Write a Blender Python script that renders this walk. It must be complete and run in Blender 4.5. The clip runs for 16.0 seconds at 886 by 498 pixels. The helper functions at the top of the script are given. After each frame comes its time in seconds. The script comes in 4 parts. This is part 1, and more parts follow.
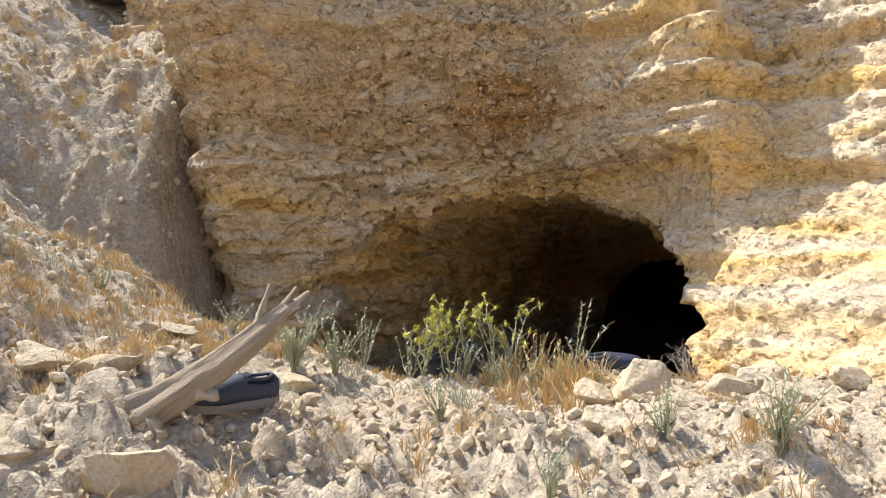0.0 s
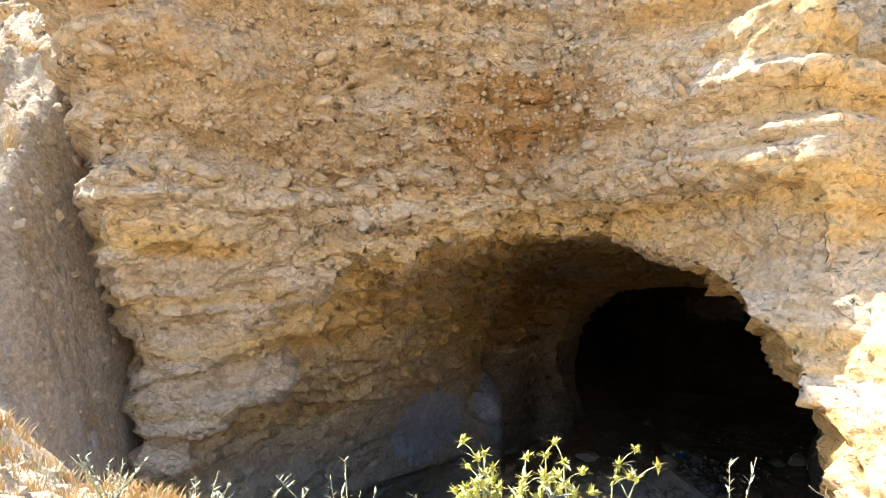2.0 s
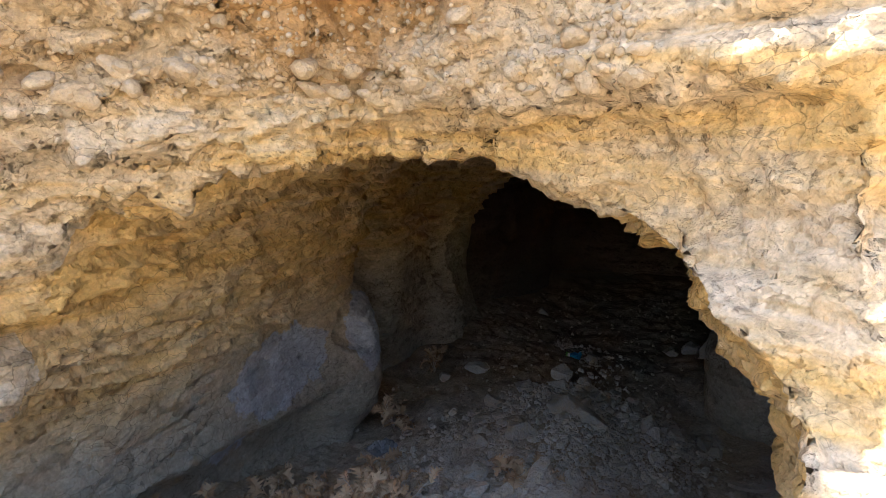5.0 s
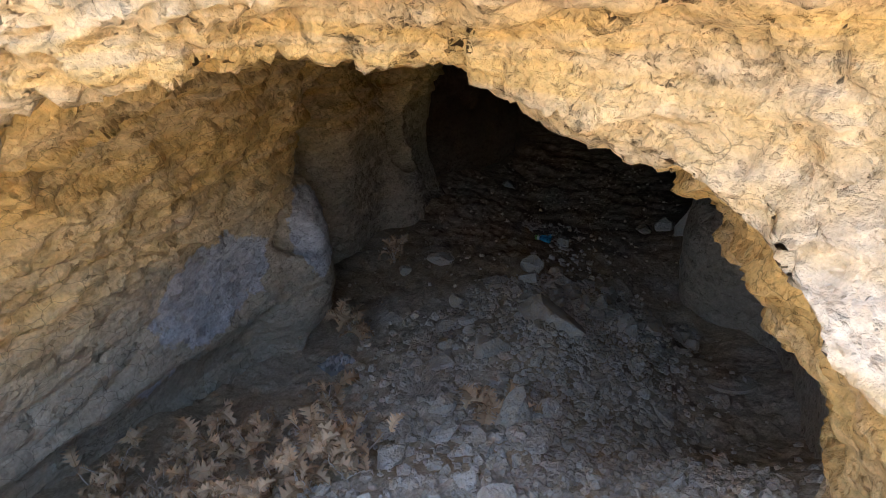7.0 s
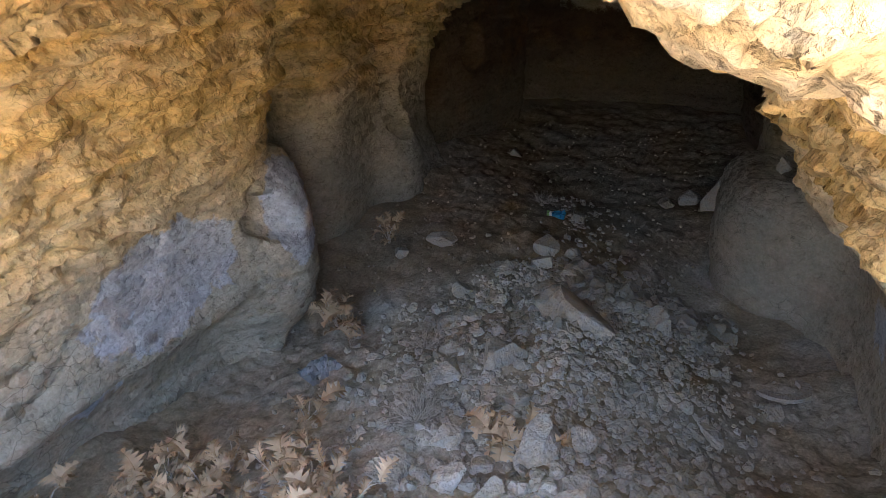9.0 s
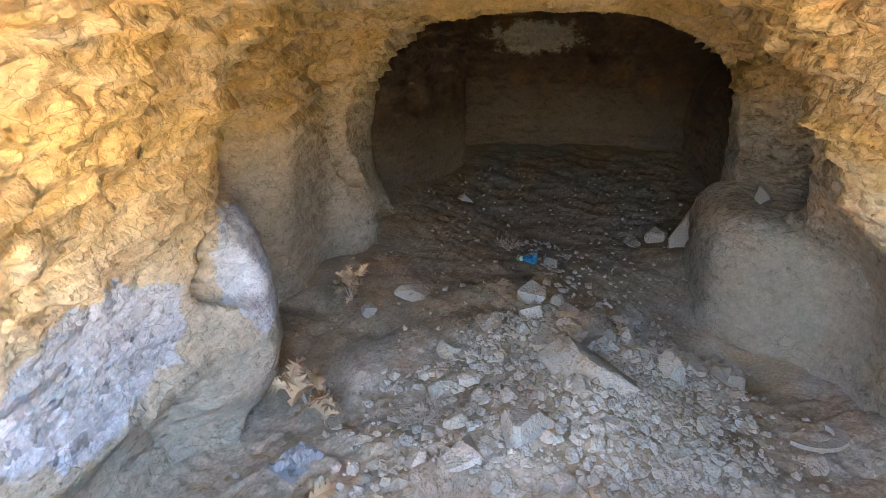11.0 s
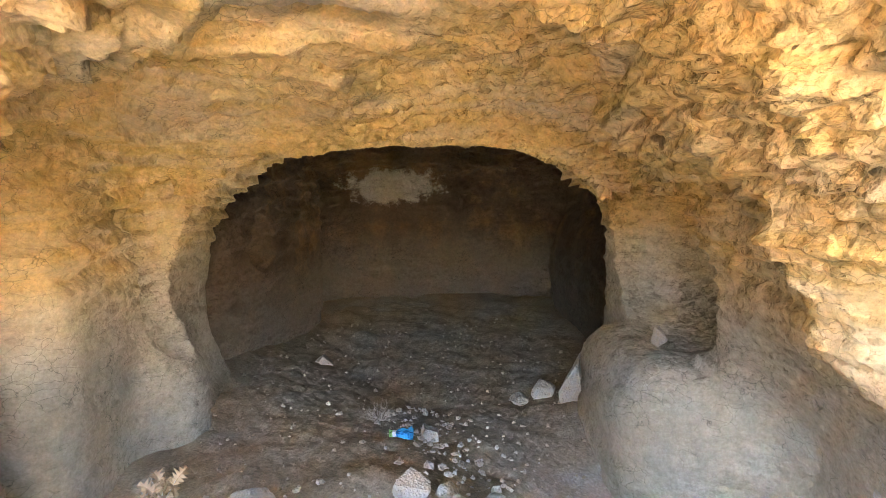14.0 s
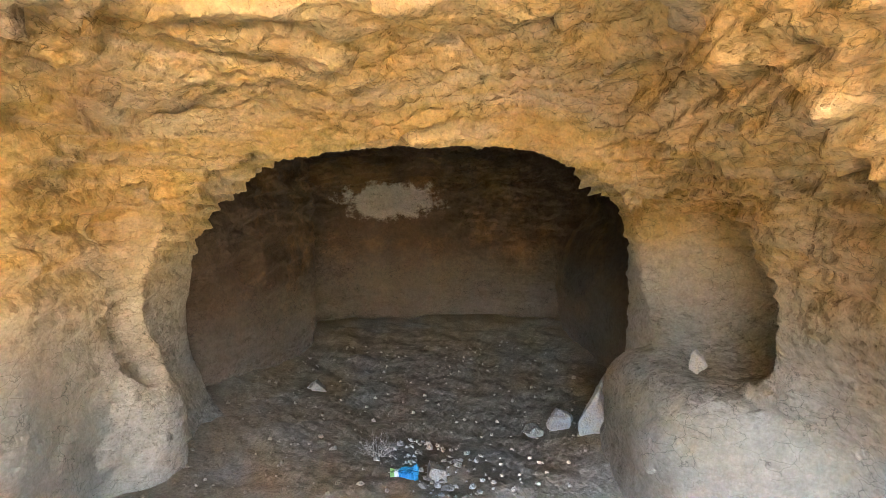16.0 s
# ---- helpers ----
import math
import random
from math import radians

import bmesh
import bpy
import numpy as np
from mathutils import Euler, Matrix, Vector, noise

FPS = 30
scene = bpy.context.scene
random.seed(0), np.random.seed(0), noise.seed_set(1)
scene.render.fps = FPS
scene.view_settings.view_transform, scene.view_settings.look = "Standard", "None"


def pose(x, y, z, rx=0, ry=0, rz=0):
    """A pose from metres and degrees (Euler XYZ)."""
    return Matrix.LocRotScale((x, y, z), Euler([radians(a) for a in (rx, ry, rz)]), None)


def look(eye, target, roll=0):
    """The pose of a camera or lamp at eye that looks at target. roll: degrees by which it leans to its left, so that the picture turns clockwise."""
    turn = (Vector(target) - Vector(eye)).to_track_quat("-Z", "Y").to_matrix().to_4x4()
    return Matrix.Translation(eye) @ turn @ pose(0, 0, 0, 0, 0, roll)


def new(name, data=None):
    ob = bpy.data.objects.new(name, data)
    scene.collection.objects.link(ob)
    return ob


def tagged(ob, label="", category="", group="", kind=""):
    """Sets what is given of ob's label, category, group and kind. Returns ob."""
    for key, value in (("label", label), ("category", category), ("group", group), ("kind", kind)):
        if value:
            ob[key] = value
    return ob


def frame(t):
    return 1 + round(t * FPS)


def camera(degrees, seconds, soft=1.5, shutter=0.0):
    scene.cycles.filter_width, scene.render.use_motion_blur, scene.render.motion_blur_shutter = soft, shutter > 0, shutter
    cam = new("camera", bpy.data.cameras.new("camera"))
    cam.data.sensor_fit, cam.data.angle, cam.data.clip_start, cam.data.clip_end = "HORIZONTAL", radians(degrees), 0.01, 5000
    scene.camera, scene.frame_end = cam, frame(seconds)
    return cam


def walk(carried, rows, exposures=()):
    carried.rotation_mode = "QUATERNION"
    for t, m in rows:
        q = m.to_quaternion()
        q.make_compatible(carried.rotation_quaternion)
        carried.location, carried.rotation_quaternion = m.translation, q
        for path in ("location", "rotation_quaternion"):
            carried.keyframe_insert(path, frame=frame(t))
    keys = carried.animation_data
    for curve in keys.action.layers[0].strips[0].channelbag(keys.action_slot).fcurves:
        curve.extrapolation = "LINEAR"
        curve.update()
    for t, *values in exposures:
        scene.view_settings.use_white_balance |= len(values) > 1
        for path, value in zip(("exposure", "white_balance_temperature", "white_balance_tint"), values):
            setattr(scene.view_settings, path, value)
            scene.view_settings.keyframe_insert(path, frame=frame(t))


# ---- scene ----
cam = camera(68.0, 16.0, soft=1.0)
PATH = [
    (0, (0.091, -0.001, 1.441), (0.06, 1.999, 1.466), 0.2),
    (0.5, (0.094, 0.297, 1.473), (0.037, 2.296, 1.509), 0.3),
    (1, (0.015, 0.586, 1.487), (-0.034, 2.585, 1.546), 0.3),
    (1.5, (-0.143, 1.069, 1.623), (-0.146, 3.068, 1.684), 0.4),
    (2, (-0.211, 1.393, 1.762), (-0.073, 3.388, 1.815), 0.0),
    (2.5, (-0.09, 1.65, 1.824), (0.159, 3.634, 1.841), -0.4),
    (3, (-0.041, 1.864, 1.945), (0.289, 3.837, 1.934), -0.6),
    (3.5, (0.078, 2.139, 1.935), (0.424, 4.108, 1.88), -0.7),
    (4, (0.203, 2.408, 2.077), (0.563, 4.373, 1.969), -0.8),
    (4.5, (0.266, 2.623, 2.106), (0.65, 4.573, 1.89), -1.1),
    (5, (0.331, 2.874, 2.093), (0.758, 4.794, 1.734), -1.0),
    (5.2, (0.374, 2.966, 2.1), (0.81, 4.867, 1.659), -1.1),
    (7.3, (0.692, 3.905, 2.222), (1.203, 5.663, 1.418), -1.7),
    (7.5, (0.786, 3.977, 2.212), (1.3, 5.728, 1.395), -1.9),
    (8, (0.854, 4.176, 2.148), (1.331, 5.922, 1.297), -1.7),
    (8.2, (0.854, 4.256, 2.126), (1.305, 6.002, 1.262), -1.4),
    (10.3, (0.592, 5.253, 1.7), (1.213, 6.943, 0.829), -1.7),
    (10.5, (0.569, 5.293, 1.687), (1.212, 6.993, 0.852), -1.9),
    (11, (0.583, 5.423, 1.682), (1.313, 7.134, 0.946), -1.7),
    (11.5, (0.609, 5.575, 1.649), (1.417, 7.29, 1.01), -1.7),
    (12, (0.624, 5.741, 1.618), (1.498, 7.447, 1.046), -1.7),
    (12.5, (0.721, 5.995, 1.514), (1.675, 7.69, 1.047), -1.9),
    (13, (0.827, 6.191, 1.446), (1.887, 7.845, 1.071), -1.9),
    (13.5, (0.991, 6.354, 1.427), (2.12, 7.975, 1.115), -1.9),
    (14, (1.165, 6.446, 1.379), (2.317, 8.053, 1.083), -1.9),
    (14.5, (1.246, 6.625, 1.282), (2.41, 8.227, 0.997), -1.7),
    (15, (1.293, 6.831, 1.27), (2.461, 8.432, 1.0), -1.5),
    (15.5, (1.335, 6.972, 1.233), (2.508, 8.572, 0.98), -1.6),
    (16, (1.451, 7.071, 1.206), (2.626, 8.674, 0.976), -1.6),
]
walk(cam, [(t, look(eye, target, roll)) for t, eye, target, roll in PATH],
     exposures=[(0, 0.88), (0.5, 0.93), (1.5, 1.45), (2.5, 2.15), (3.5, 2.25), (5, 2.4), (7.3, 2.95), (8.2, 3.35), (10.3, 5.3), (11, 5.55), (12, 5.9), (13, 6.3), (14, 6.68), (16, 6.95)])
scene.cycles.max_bounces = 9
scene.cycles.diffuse_bounces = 5

# ---- world, sun ----
SUN_TO = Vector((-0.47, 0.29, 0.83)).normalized()
world = bpy.data.worlds.new("sky")
scene.world = world
world.use_nodes = True
_wn = world.node_tree.nodes
_sky = _wn.new("ShaderNodeTexSky")
_sky.sky_type = "NISHITA"
_sky.sun_disc = False
_sky.sun_elevation = math.asin(SUN_TO.z)
_sky.sun_rotation = math.atan2(SUN_TO.x, SUN_TO.y)
_sky.dust_density = 1.6
world.node_tree.links.new(_sky.outputs[0], _wn["Background"].inputs[0])
_wn["Background"].inputs[1].default_value = 0.15
sun = new("sun", bpy.data.lights.new("sun", "SUN"))
sun.data.energy = 4.0
sun.data.angle = radians(0.53)
sun.data.color = (1.0, 0.94, 0.84)
sun.matrix_world = look((0, 0, 20), Vector((0, 0, 20)) - SUN_TO)


# ---- noise on arrays ----
def hash3(i, j, k, seed=0, bits=False):
    i, j, k = np.asarray(i), np.asarray(j), np.asarray(k)
    n = (i.astype(np.int64) * 374761393 + j.astype(np.int64) * 668265263 + k.astype(np.int64) * 2147483647 + seed * 1274126177) & 0xFFFFFFFF
    n = ((n ^ (n >> 13)) * 1274126177) & 0xFFFFFFFF
    n = ((n ^ (n >> 15)) * 2246822519) & 0xFFFFFFFF
    n = n ^ (n >> 16)
    return n if bits else (n & 0xFFFFFF) / float(0xFFFFFF)


def vnoise(x, y, z, seed=0):
    """Smooth value noise, -1 to 1."""
    i, j, k = np.floor(x), np.floor(y), np.floor(z)
    fx, fy, fz = x - i, y - j, z - k
    fx, fy, fz = (f * f * f * (f * (f * 6 - 15) + 10) for f in (fx, fy, fz))
    out = 0
    for a in (0, 1):
        for b in (0, 1):
            for c in (0, 1):
                w = (fx if a else 1 - fx) * (fy if b else 1 - fy) * (fz if c else 1 - fz)
                out = out + w * hash3(i + a, j + b, k + c, seed)
    return out * 2 - 1


def fbm(x, y, z, octaves=4, seed=0, gain=0.5):
    out, amp = 0, 1.0
    for o in range(octaves):
        out = out + amp * vnoise(x, y, z, seed + o * 17)
        x, y, z, amp = x * 2.03 + 3.1, y * 2.03 + 1.7, z * 2.03 + 5.3, amp * gain
    return out


def cells(x, y, z, seed=0):
    """Distance to the nearest and second nearest scattered point, and a random number of the nearest."""
    i, j, k = np.floor(x), np.floor(y), np.floor(z)
    f1 = np.full(x.shape, 9.0)
    f2 = np.full(x.shape, 9.0)
    rid = np.zeros(x.shape)
    for a in (-1, 0, 1):
        for b in (-1, 0, 1):
            for c in (-1, 0, 1):
                h = hash3(i + a, j + b, k + c, seed, True)
                px = i + a + (h & 1023) / 1023.0
                py = j + b + ((h >> 10) & 1023) / 1023.0
                pz = k + c + ((h >> 20) & 1023) / 1023.0
                d = np.sqrt((px - x) ** 2 + (py - y) ** 2 + (pz - z) ** 2)
                near = d < f1
                f2 = np.where(near, f1, np.minimum(f2, d))
                rid = np.where(near, ((h >> 5) & 255) / 255.0, rid)
                f1 = np.where(near, d, f1)
    return f1, f2, rid


def smooth(a, b, t):
    t = np.clip((t - a) / (b - a), 0, 1)
    return t * t * (3 - 2 * t)


# ---- the lie of the land ----
def ground_height(x, y):
    """Mound before the cave, the slope of debris into it and the cave's floor."""
    # the rise beyond y = -6 is unseen, added to bounce warm sunlight at the cliff
    z = np.interp(y, [-40, -6, 0.2, 0.8, 1.25, 1.75, 2.2, 3.3, 3.8, 4.5, 5.25, 6, 7.1, 7.9, 8.9, 9.8, 11, 12.5, 14.5, 17, 40],
                  [14, 0.1, 0.2, 0.28, 0.5, 0.80, 0.86, 0.82, 0.74, 0.5, 0.2, -0.1, -0.48, -0.58, -0.78, -0.90, -1.04, -1.20, -1.24, -1.2, -1.2])
    left = np.interp(-x, [0.25, 0.6, 1.0, 1.3, 1.6, 2.24, 3.0, 60], [0, 0.1, 0.2, 0.3, 0.5, 0.85, 1.25, 24])
    edge = 3.95 + 0.25 * smooth(-1.4, -2.6, x)
    left = left * smooth(0.9, 1.6, y) * (1 - smooth(edge - 0.25, edge + 0.45, y))
    z = z + left
    # cross fall of the debris cone inside
    crest = np.interp(y, [5, 7, 8.7, 10, 12], [1.0, 1.6, 2.7, 3.0, 3.2])
    inside = smooth(5.2, 7.0, y)
    fall_r = np.interp(x - crest, [0.35, 1.1, 1.9, 2.4], [0, 0.35, 0.72, 0.78]) * (1 - 0.55 * smooth(9.2, 11.0, y))
    fall_l = np.interp(crest - x, [0.3, 1.2, 2.2], [0, 0.12, 0.28]) * (1 - smooth(10, 11.5, y))
    z = z - inside * (fall_r + fall_l)
    # hillside beyond the gully
    hill = 2.18 - 0.55 * (x + 2.43) + 0.46 * (y - 4.9) + (0.7 * np.clip(y - 4.7, 0, 1.8) - 0.3) * smooth(-3.6, -2.3, x)
    far = np.clip((hill - 5.0), 0, None)
    hill = np.where(hill > 5.0, 5.0 + far * 0.25, hill)
    mask = smooth(-1.74, -2.35, x) * smooth(3.5, 5.0, y)
    return z * (1 - mask) + np.maximum(z, hill) * mask


UX, UY = math.sin(radians(37)), math.cos(radians(37))
CX, CY = 1.45, 7.07


def to_uv(x, y):
    """Along and across the inner cave's axis."""
    dx, dy = x - CX, y - CY
    return dx * UX + dy * UY, dx * UY - dy * UX


def from_uv(u, v):
    return CX + u * UX + v * UY, CY + u * UY - v * UX


def smin(a, b, k):
    h = np.clip(0.5 + 0.5 * (b - a) / k, 0, 1)
    return b + (a - b) * h - k * h * (1 - h)


def ellipsoid(dx, dy, dz, rx, ry, rz, n=2.0):
    q = ((np.abs(dx) / rx) ** n + (np.abs(dy) / ry) ** n + (np.abs(dz) / rz) ** n) ** (1 / n)
    return (q - 1) * min(rx, ry, rz)


def capsule(x, y, z, a, b, r, rz=None):
    ax, ay, az = a
    bx, by, bz = b
    s = (rz or r) / r
    z, az, bz = z / s, az / s, bz / s
    ex, ey, ez = bx - ax, by - ay, bz - az
    t = np.clip(((x - ax) * ex + (y - ay) * ey + (z - az) * ez) / (ex * ex + ey * ey + ez * ez), 0, 1)
    return np.sqrt((x - ax - t * ex) ** 2 + (y - ay - t * ey) ** 2 + (z - az - t * ez) ** 2) - r


def cliff_field(x, y, z):
    """Negative inside the hill, as it was before the cave was dug."""
    front = np.interp(x, [-6, -3, -2.4, -2.05, -1.85, -1.5, -1.0, -0.6, 0.2, 0.6, 1.0, 1.4, 1.75, 2.1, 2.6, 6],
                      [8.6, 7.2, 6.3, 5.4, 5.05, 5.1, 5.38, 5.55, 5.60, 5.58, 5.12, 4.75, 4.25, 4.35, 5.0, 9.0])
    lean = -0.48 * np.clip(z - 2.2, 0, 1.1) * np.interp(x, [0, 1.0, 1.5, 2.0], [1, 0.58, 0.15, 0]) + 0.22 * np.clip(z - 3.3, 0, 9)
    lean = lean + 0.5 * np.clip(z - 2.6, 0, 3) * smooth(1.4, 2.0, x)
    under = 0.55 * np.clip(2.15 - z, 0, 1.2) * smooth(0.9, -0.4, x)
    under = under + 1.35 * np.clip(2.28 - z, 0, 0.5) * smooth(0.3, 0.8, x) * (1 - smooth(1.45, 1.75, x))
    cliff = (front + lean + under - y) * 0.80
    flank = 0.62 * (1.71 - x) + 0.42 * (3.3 - y) + 0.66 * (np.minimum(z, 1.9) - 0.9) + 0.30 * np.clip(z - 1.9, 0, 9)
    return smin(cliff, flank, 0.12)


def void_field(x, y, z):
    """Negative in the cave's air."""
    u, v = to_uv(x, y)
    # entrance passage, on a line of its own
    s = (x - 1.66) * 0.863 - (y - 7.5) * 0.505
    along = (x - 1.66) * 0.505 + (y - 7.5) * 0.863
    hw = np.interp(along, [-3.2, -1.5, 0, 2.5], [1.78, 1.72, 1.70, 1.85])
    top = np.interp(along, [-3.4, -2.2, 0, 2.5], [1.92, 1.96, 2.06, 2.06])
    zc = -0.55
    hw = hw + np.where(s > 0, 0.09 * smooth(-1.0, -2.2, along), 0)
    flare = smooth(-1.75, -0.9, along) * (1 - smooth(0.3, 1.6, along)) * smooth(1.25, 0.45, z)
    hw = hw + np.where(s > 0, 0.5 * flare, 0)
    pw = 2.7 + 0.15 * smooth(0.0, 0.6, s) * smooth(-1.0, -2.2, along)
    q = (np.abs(s / hw) ** pw + np.abs((z - zc) / (top - zc)) ** pw) ** (1 / pw)
    passage = np.maximum((q - 1) * 1.6, along - 2.6)
    recess = capsule(x, y, z, (-0.75, 5.85, -0.05), (0.98, 8.25, -0.1), 0.95, 1.0)
    high = 1 - 0.17 * np.clip((u - 2.9) / 3.2, 0, 1.1)
    room = ellipsoid(u - 3.9, v + 0.5, (z + 0.6) / high, 2.38, 2.55, 2.62, 3.2)
    arch = np.maximum(ellipsoid(u * 0, v + 0.48, z + 0.25, 1, 2.3, 1.86, np.where(v < -0.3, 2.1, 2.7)), np.abs(u - 6.6) - 1.0)
    back = ellipsoid(u - 9.6, v + 0.5, z + 0.35, 3.0, 3.0, 1.95, 5.0)
    alcove = ellipsoid(x - 1.05, y - 11.45, z + 0.35, 0.95, 0.95, 0.95)
    undercut = capsule(x, y, z, (-1.0, 6.5, -0.75), (0.72, 8.72, -0.9), 0.75, 0.52)
    above_bench = ellipsoid(u - 5.2, v - 2.15, z - 0.34, 1.15, 0.75, 0.78, 2.2)
    right_low = capsule(x, y, z, (3.0, 6.9, -0.9), (4.6, 8.9, -0.9), 1.05, 1.35)
    d = smin(passage, recess, 0.10)
    d = smin(d, room, 0.18)
    d = smin(d, arch, 0.05)
    d = smin(d, back, 0.03)
    d = smin(d, alcove, 0.10)
    d = smin(d, undercut, 0.05)
    d = smin(d, right_low, 0.15)
    # left bulge with the plaster on it, bench of rock, mass between passage and room
    bench = ellipsoid(u - 5.1 + 0.42 * (v - 1.9), v - 2.35, z + 1.42, 1.1, 1.0, 1.04, 5)
    lobe = ellipsoid(x - 0.55, y - 9.95, z + 0.35, 0.62, 0.75, 0.85, 2.3)
    base = ellipsoid(x - 2.25, y - 13.05, z + 1.0, 0.66, 0.64, 0.95, 2.2)
    pillar = capsule(x, y, z, (2.12, 13.12, -1.3), (2.2, 13.15, 1.8), 0.47)
    web = capsule(x, y, z, (1.33, 11.80, 0.0), (1.98, 12.95, 0.0), 0.42, 2.8)
    ax, ay = from_uv(7.9, -3.45)
    bx, by = from_uv(10.5, -2.85)
    left_pier = capsule(x, y, z, (ax, ay, 0.0), (bx, by, 0.0), 0.62, 2.8)
    ax, ay = from_uv(8.3, 2.75)
    bx, by = from_uv(11.2, 2.45)
    right_pier = capsule(x, y, z, (ax, ay, -0.9), (bx, by, -0.9), 0.65, 1.25)
    brow = capsule(x, y, z, (3.4, 7.2, 1.75), (5.2, 9.3, 1.65), 0.46)
    for solid, k in ((bench, 0.04), (lobe, 0.08), (web, 0.15), (brow, 0.25), (pillar, 0.15), (base, 0.2), (left_pier, 0.1), (right_pier, 0.15)):
        d = -smin(-d, solid, k)
    d = smin(d, above_bench, 0.06)
    hollow = capsule(x, y, z, (2.62, 12.78, -0.12), (2.50, 12.95, 0.85), 0.34)
    d = smin(d, hollow, 0.03)
    # pocket beside the plastered bulge, niches and a small hole in the back chamber
    for a, b, r in (((0.66, 9.30, 0.14), (1.0, 9.36, 0.0), 0.17),):
        d = smin(d, capsule(x, y, z, a, b, r), 0.03)
    for cu, cv, cz, r in ((8.6, -2.72, 0.15, 0.36), (12.55, 0.1, 0.34, 0.16), (12.5, 1.9, 1.1, 0.18)):
        px, py = from_uv(cu, cv)
        d = smin(d, ellipsoid(x - px, y - py, z - cz, r, r, r * 1.1), 0.03)
    return d


def rock_field(x, y, z):
    return -smin(-cliff_field(x, y, z), void_field(x, y, z), 0.07)


# ---- materials ----
def shader(name):
    m = bpy.data.materials.new(name)
    m.use_nodes = True
    return m, m.node_tree.nodes, m.node_tree.links, m.node_tree.nodes["Principled BSDF"]


def node(nodes, links, kind, **kw):
    """A node; keyword inputs are set, or linked where a socket is given."""
    n = nodes.new(kind)
    for key, value in kw.items():
        key = key.replace("_", " ")
        if key == "feature":
            n.feature = value
            continue
        if key == "operation":
            n.operation = value
            continue
        if key == "data type":
            n.data_type = value
            continue
        if key == "blend type":
            n.blend_type = value
            continue
        sock = n.inputs[int(key[1:])] if key[0] == "i" and key[1:].isdigit() else n.inputs[key]
        if isinstance(value, bpy.types.NodeSocket):
            links.new(value, sock)
        else:
            sock.default_value = value
    return n


def ramp(nodes, links, fac, stops):
    r = nodes.new("ShaderNodeValToRGB")
    links.new(fac, r.inputs[0])
    el = r.color_ramp.elements
    while len(el) < len(stops):
        el.new(0.5)
    for e, (p, c) in zip(el, stops):
        e.position = p
        e.color = (*c, 1) if len(c) == 3 else c
    return r.outputs[0]


def grey(v):
    return (v, v, v)


class Mat:
    """Short hand for a node material laid in world metres."""

    def __init__(self, name, rough=0.9, local=False):
        self.m, self.n, self.l, self.b = shader(name)
        self.b.inputs["Roughness"].default_value = rough
        self.b.inputs["Specular IOR Level"].default_value = 0.2
        if local:
            self.pos = self.n.new("ShaderNodeTexCoord").outputs["Object"]
        else:
            self.pos = self.n.new("ShaderNodeNewGeometry").outputs["Position"]

    def scaled(self, sx, sy, sz):
        return node(self.n, self.l, "ShaderNodeMapping", Vector=self.pos, Scale=(sx, sy, sz)).outputs[0]

    def noise(self, scale, detail=4, rough=0.55, vec=None, distort=0.0):
        return node(self.n, self.l, "ShaderNodeTexNoise", Vector=vec or self.pos, Scale=scale, Detail=detail, Roughness=rough, Distortion=distort).outputs[0]

    def voronoi(self, scale, feature="F1", vec=None, out=0):
        return node(self.n, self.l, "ShaderNodeTexVoronoi", feature=feature, Vector=vec or self.pos, Scale=scale).outputs[out]

    def ramp(self, fac, *stops):
        return ramp(self.n, self.l, fac, stops)

    def mix(self, fac, a, b, blend="MIX"):
        n = node(self.n, self.l, "ShaderNodeMix", data_type="RGBA", blend_type=blend)
        for sock, value in ((n.inputs[0], fac), (n.inputs[6], a), (n.inputs[7], b)):
            if isinstance(value, bpy.types.NodeSocket):
                self.l.new(value, sock)
            else:
                sock.default_value = (*value, 1) if isinstance(value, tuple) else value
        return n.outputs[2]

    def math(self, op, a, b=0.0, c=0.0):
        n = node(self.n, self.l, "ShaderNodeMath", operation=op, i0=a, i1=b)
        return n.outputs[0]

    def facets(self, scale, vec):
        """Height of a surface broken into small tilted faces."""
        n = node(self.n, self.l, "ShaderNodeTexVoronoi", Vector=vec, Scale=scale)
        d = node(self.n, self.l, "ShaderNodeVectorMath", operation="SUBTRACT", i0=vec, i1=n.outputs["Position"]).outputs[0]
        c = node(self.n, self.l, "ShaderNodeVectorMath", operation="SUBTRACT", i0=n.outputs["Color"], i1=(0.5, 0.5, 0.5)).outputs[0]
        return node(self.n, self.l, "ShaderNodeVectorMath", operation="DOT_PRODUCT", i0=d, i1=c).outputs["Value"]

    def axis(self, k):
        return node(self.n, self.l, "ShaderNodeSeparateXYZ", Vector=self.pos).outputs[k]

    def bump(self, *layers):
        normal = None
        for height, strength, dist in layers:
            b = node(self.n, self.l, "ShaderNodeBump", Strength=strength, Distance=dist, Height=height)
            if normal:
                self.l.new(normal, b.inputs["Normal"])
            normal = b.outputs[0]
        self.l.new(normal, self.b.inputs["Normal"])

    def color(self, c):
        if isinstance(c, tuple):
            self.b.inputs["Base Color"].default_value = (*c, 1)
        else:
            self.l.new(c, self.b.inputs["Base Color"])
        return self


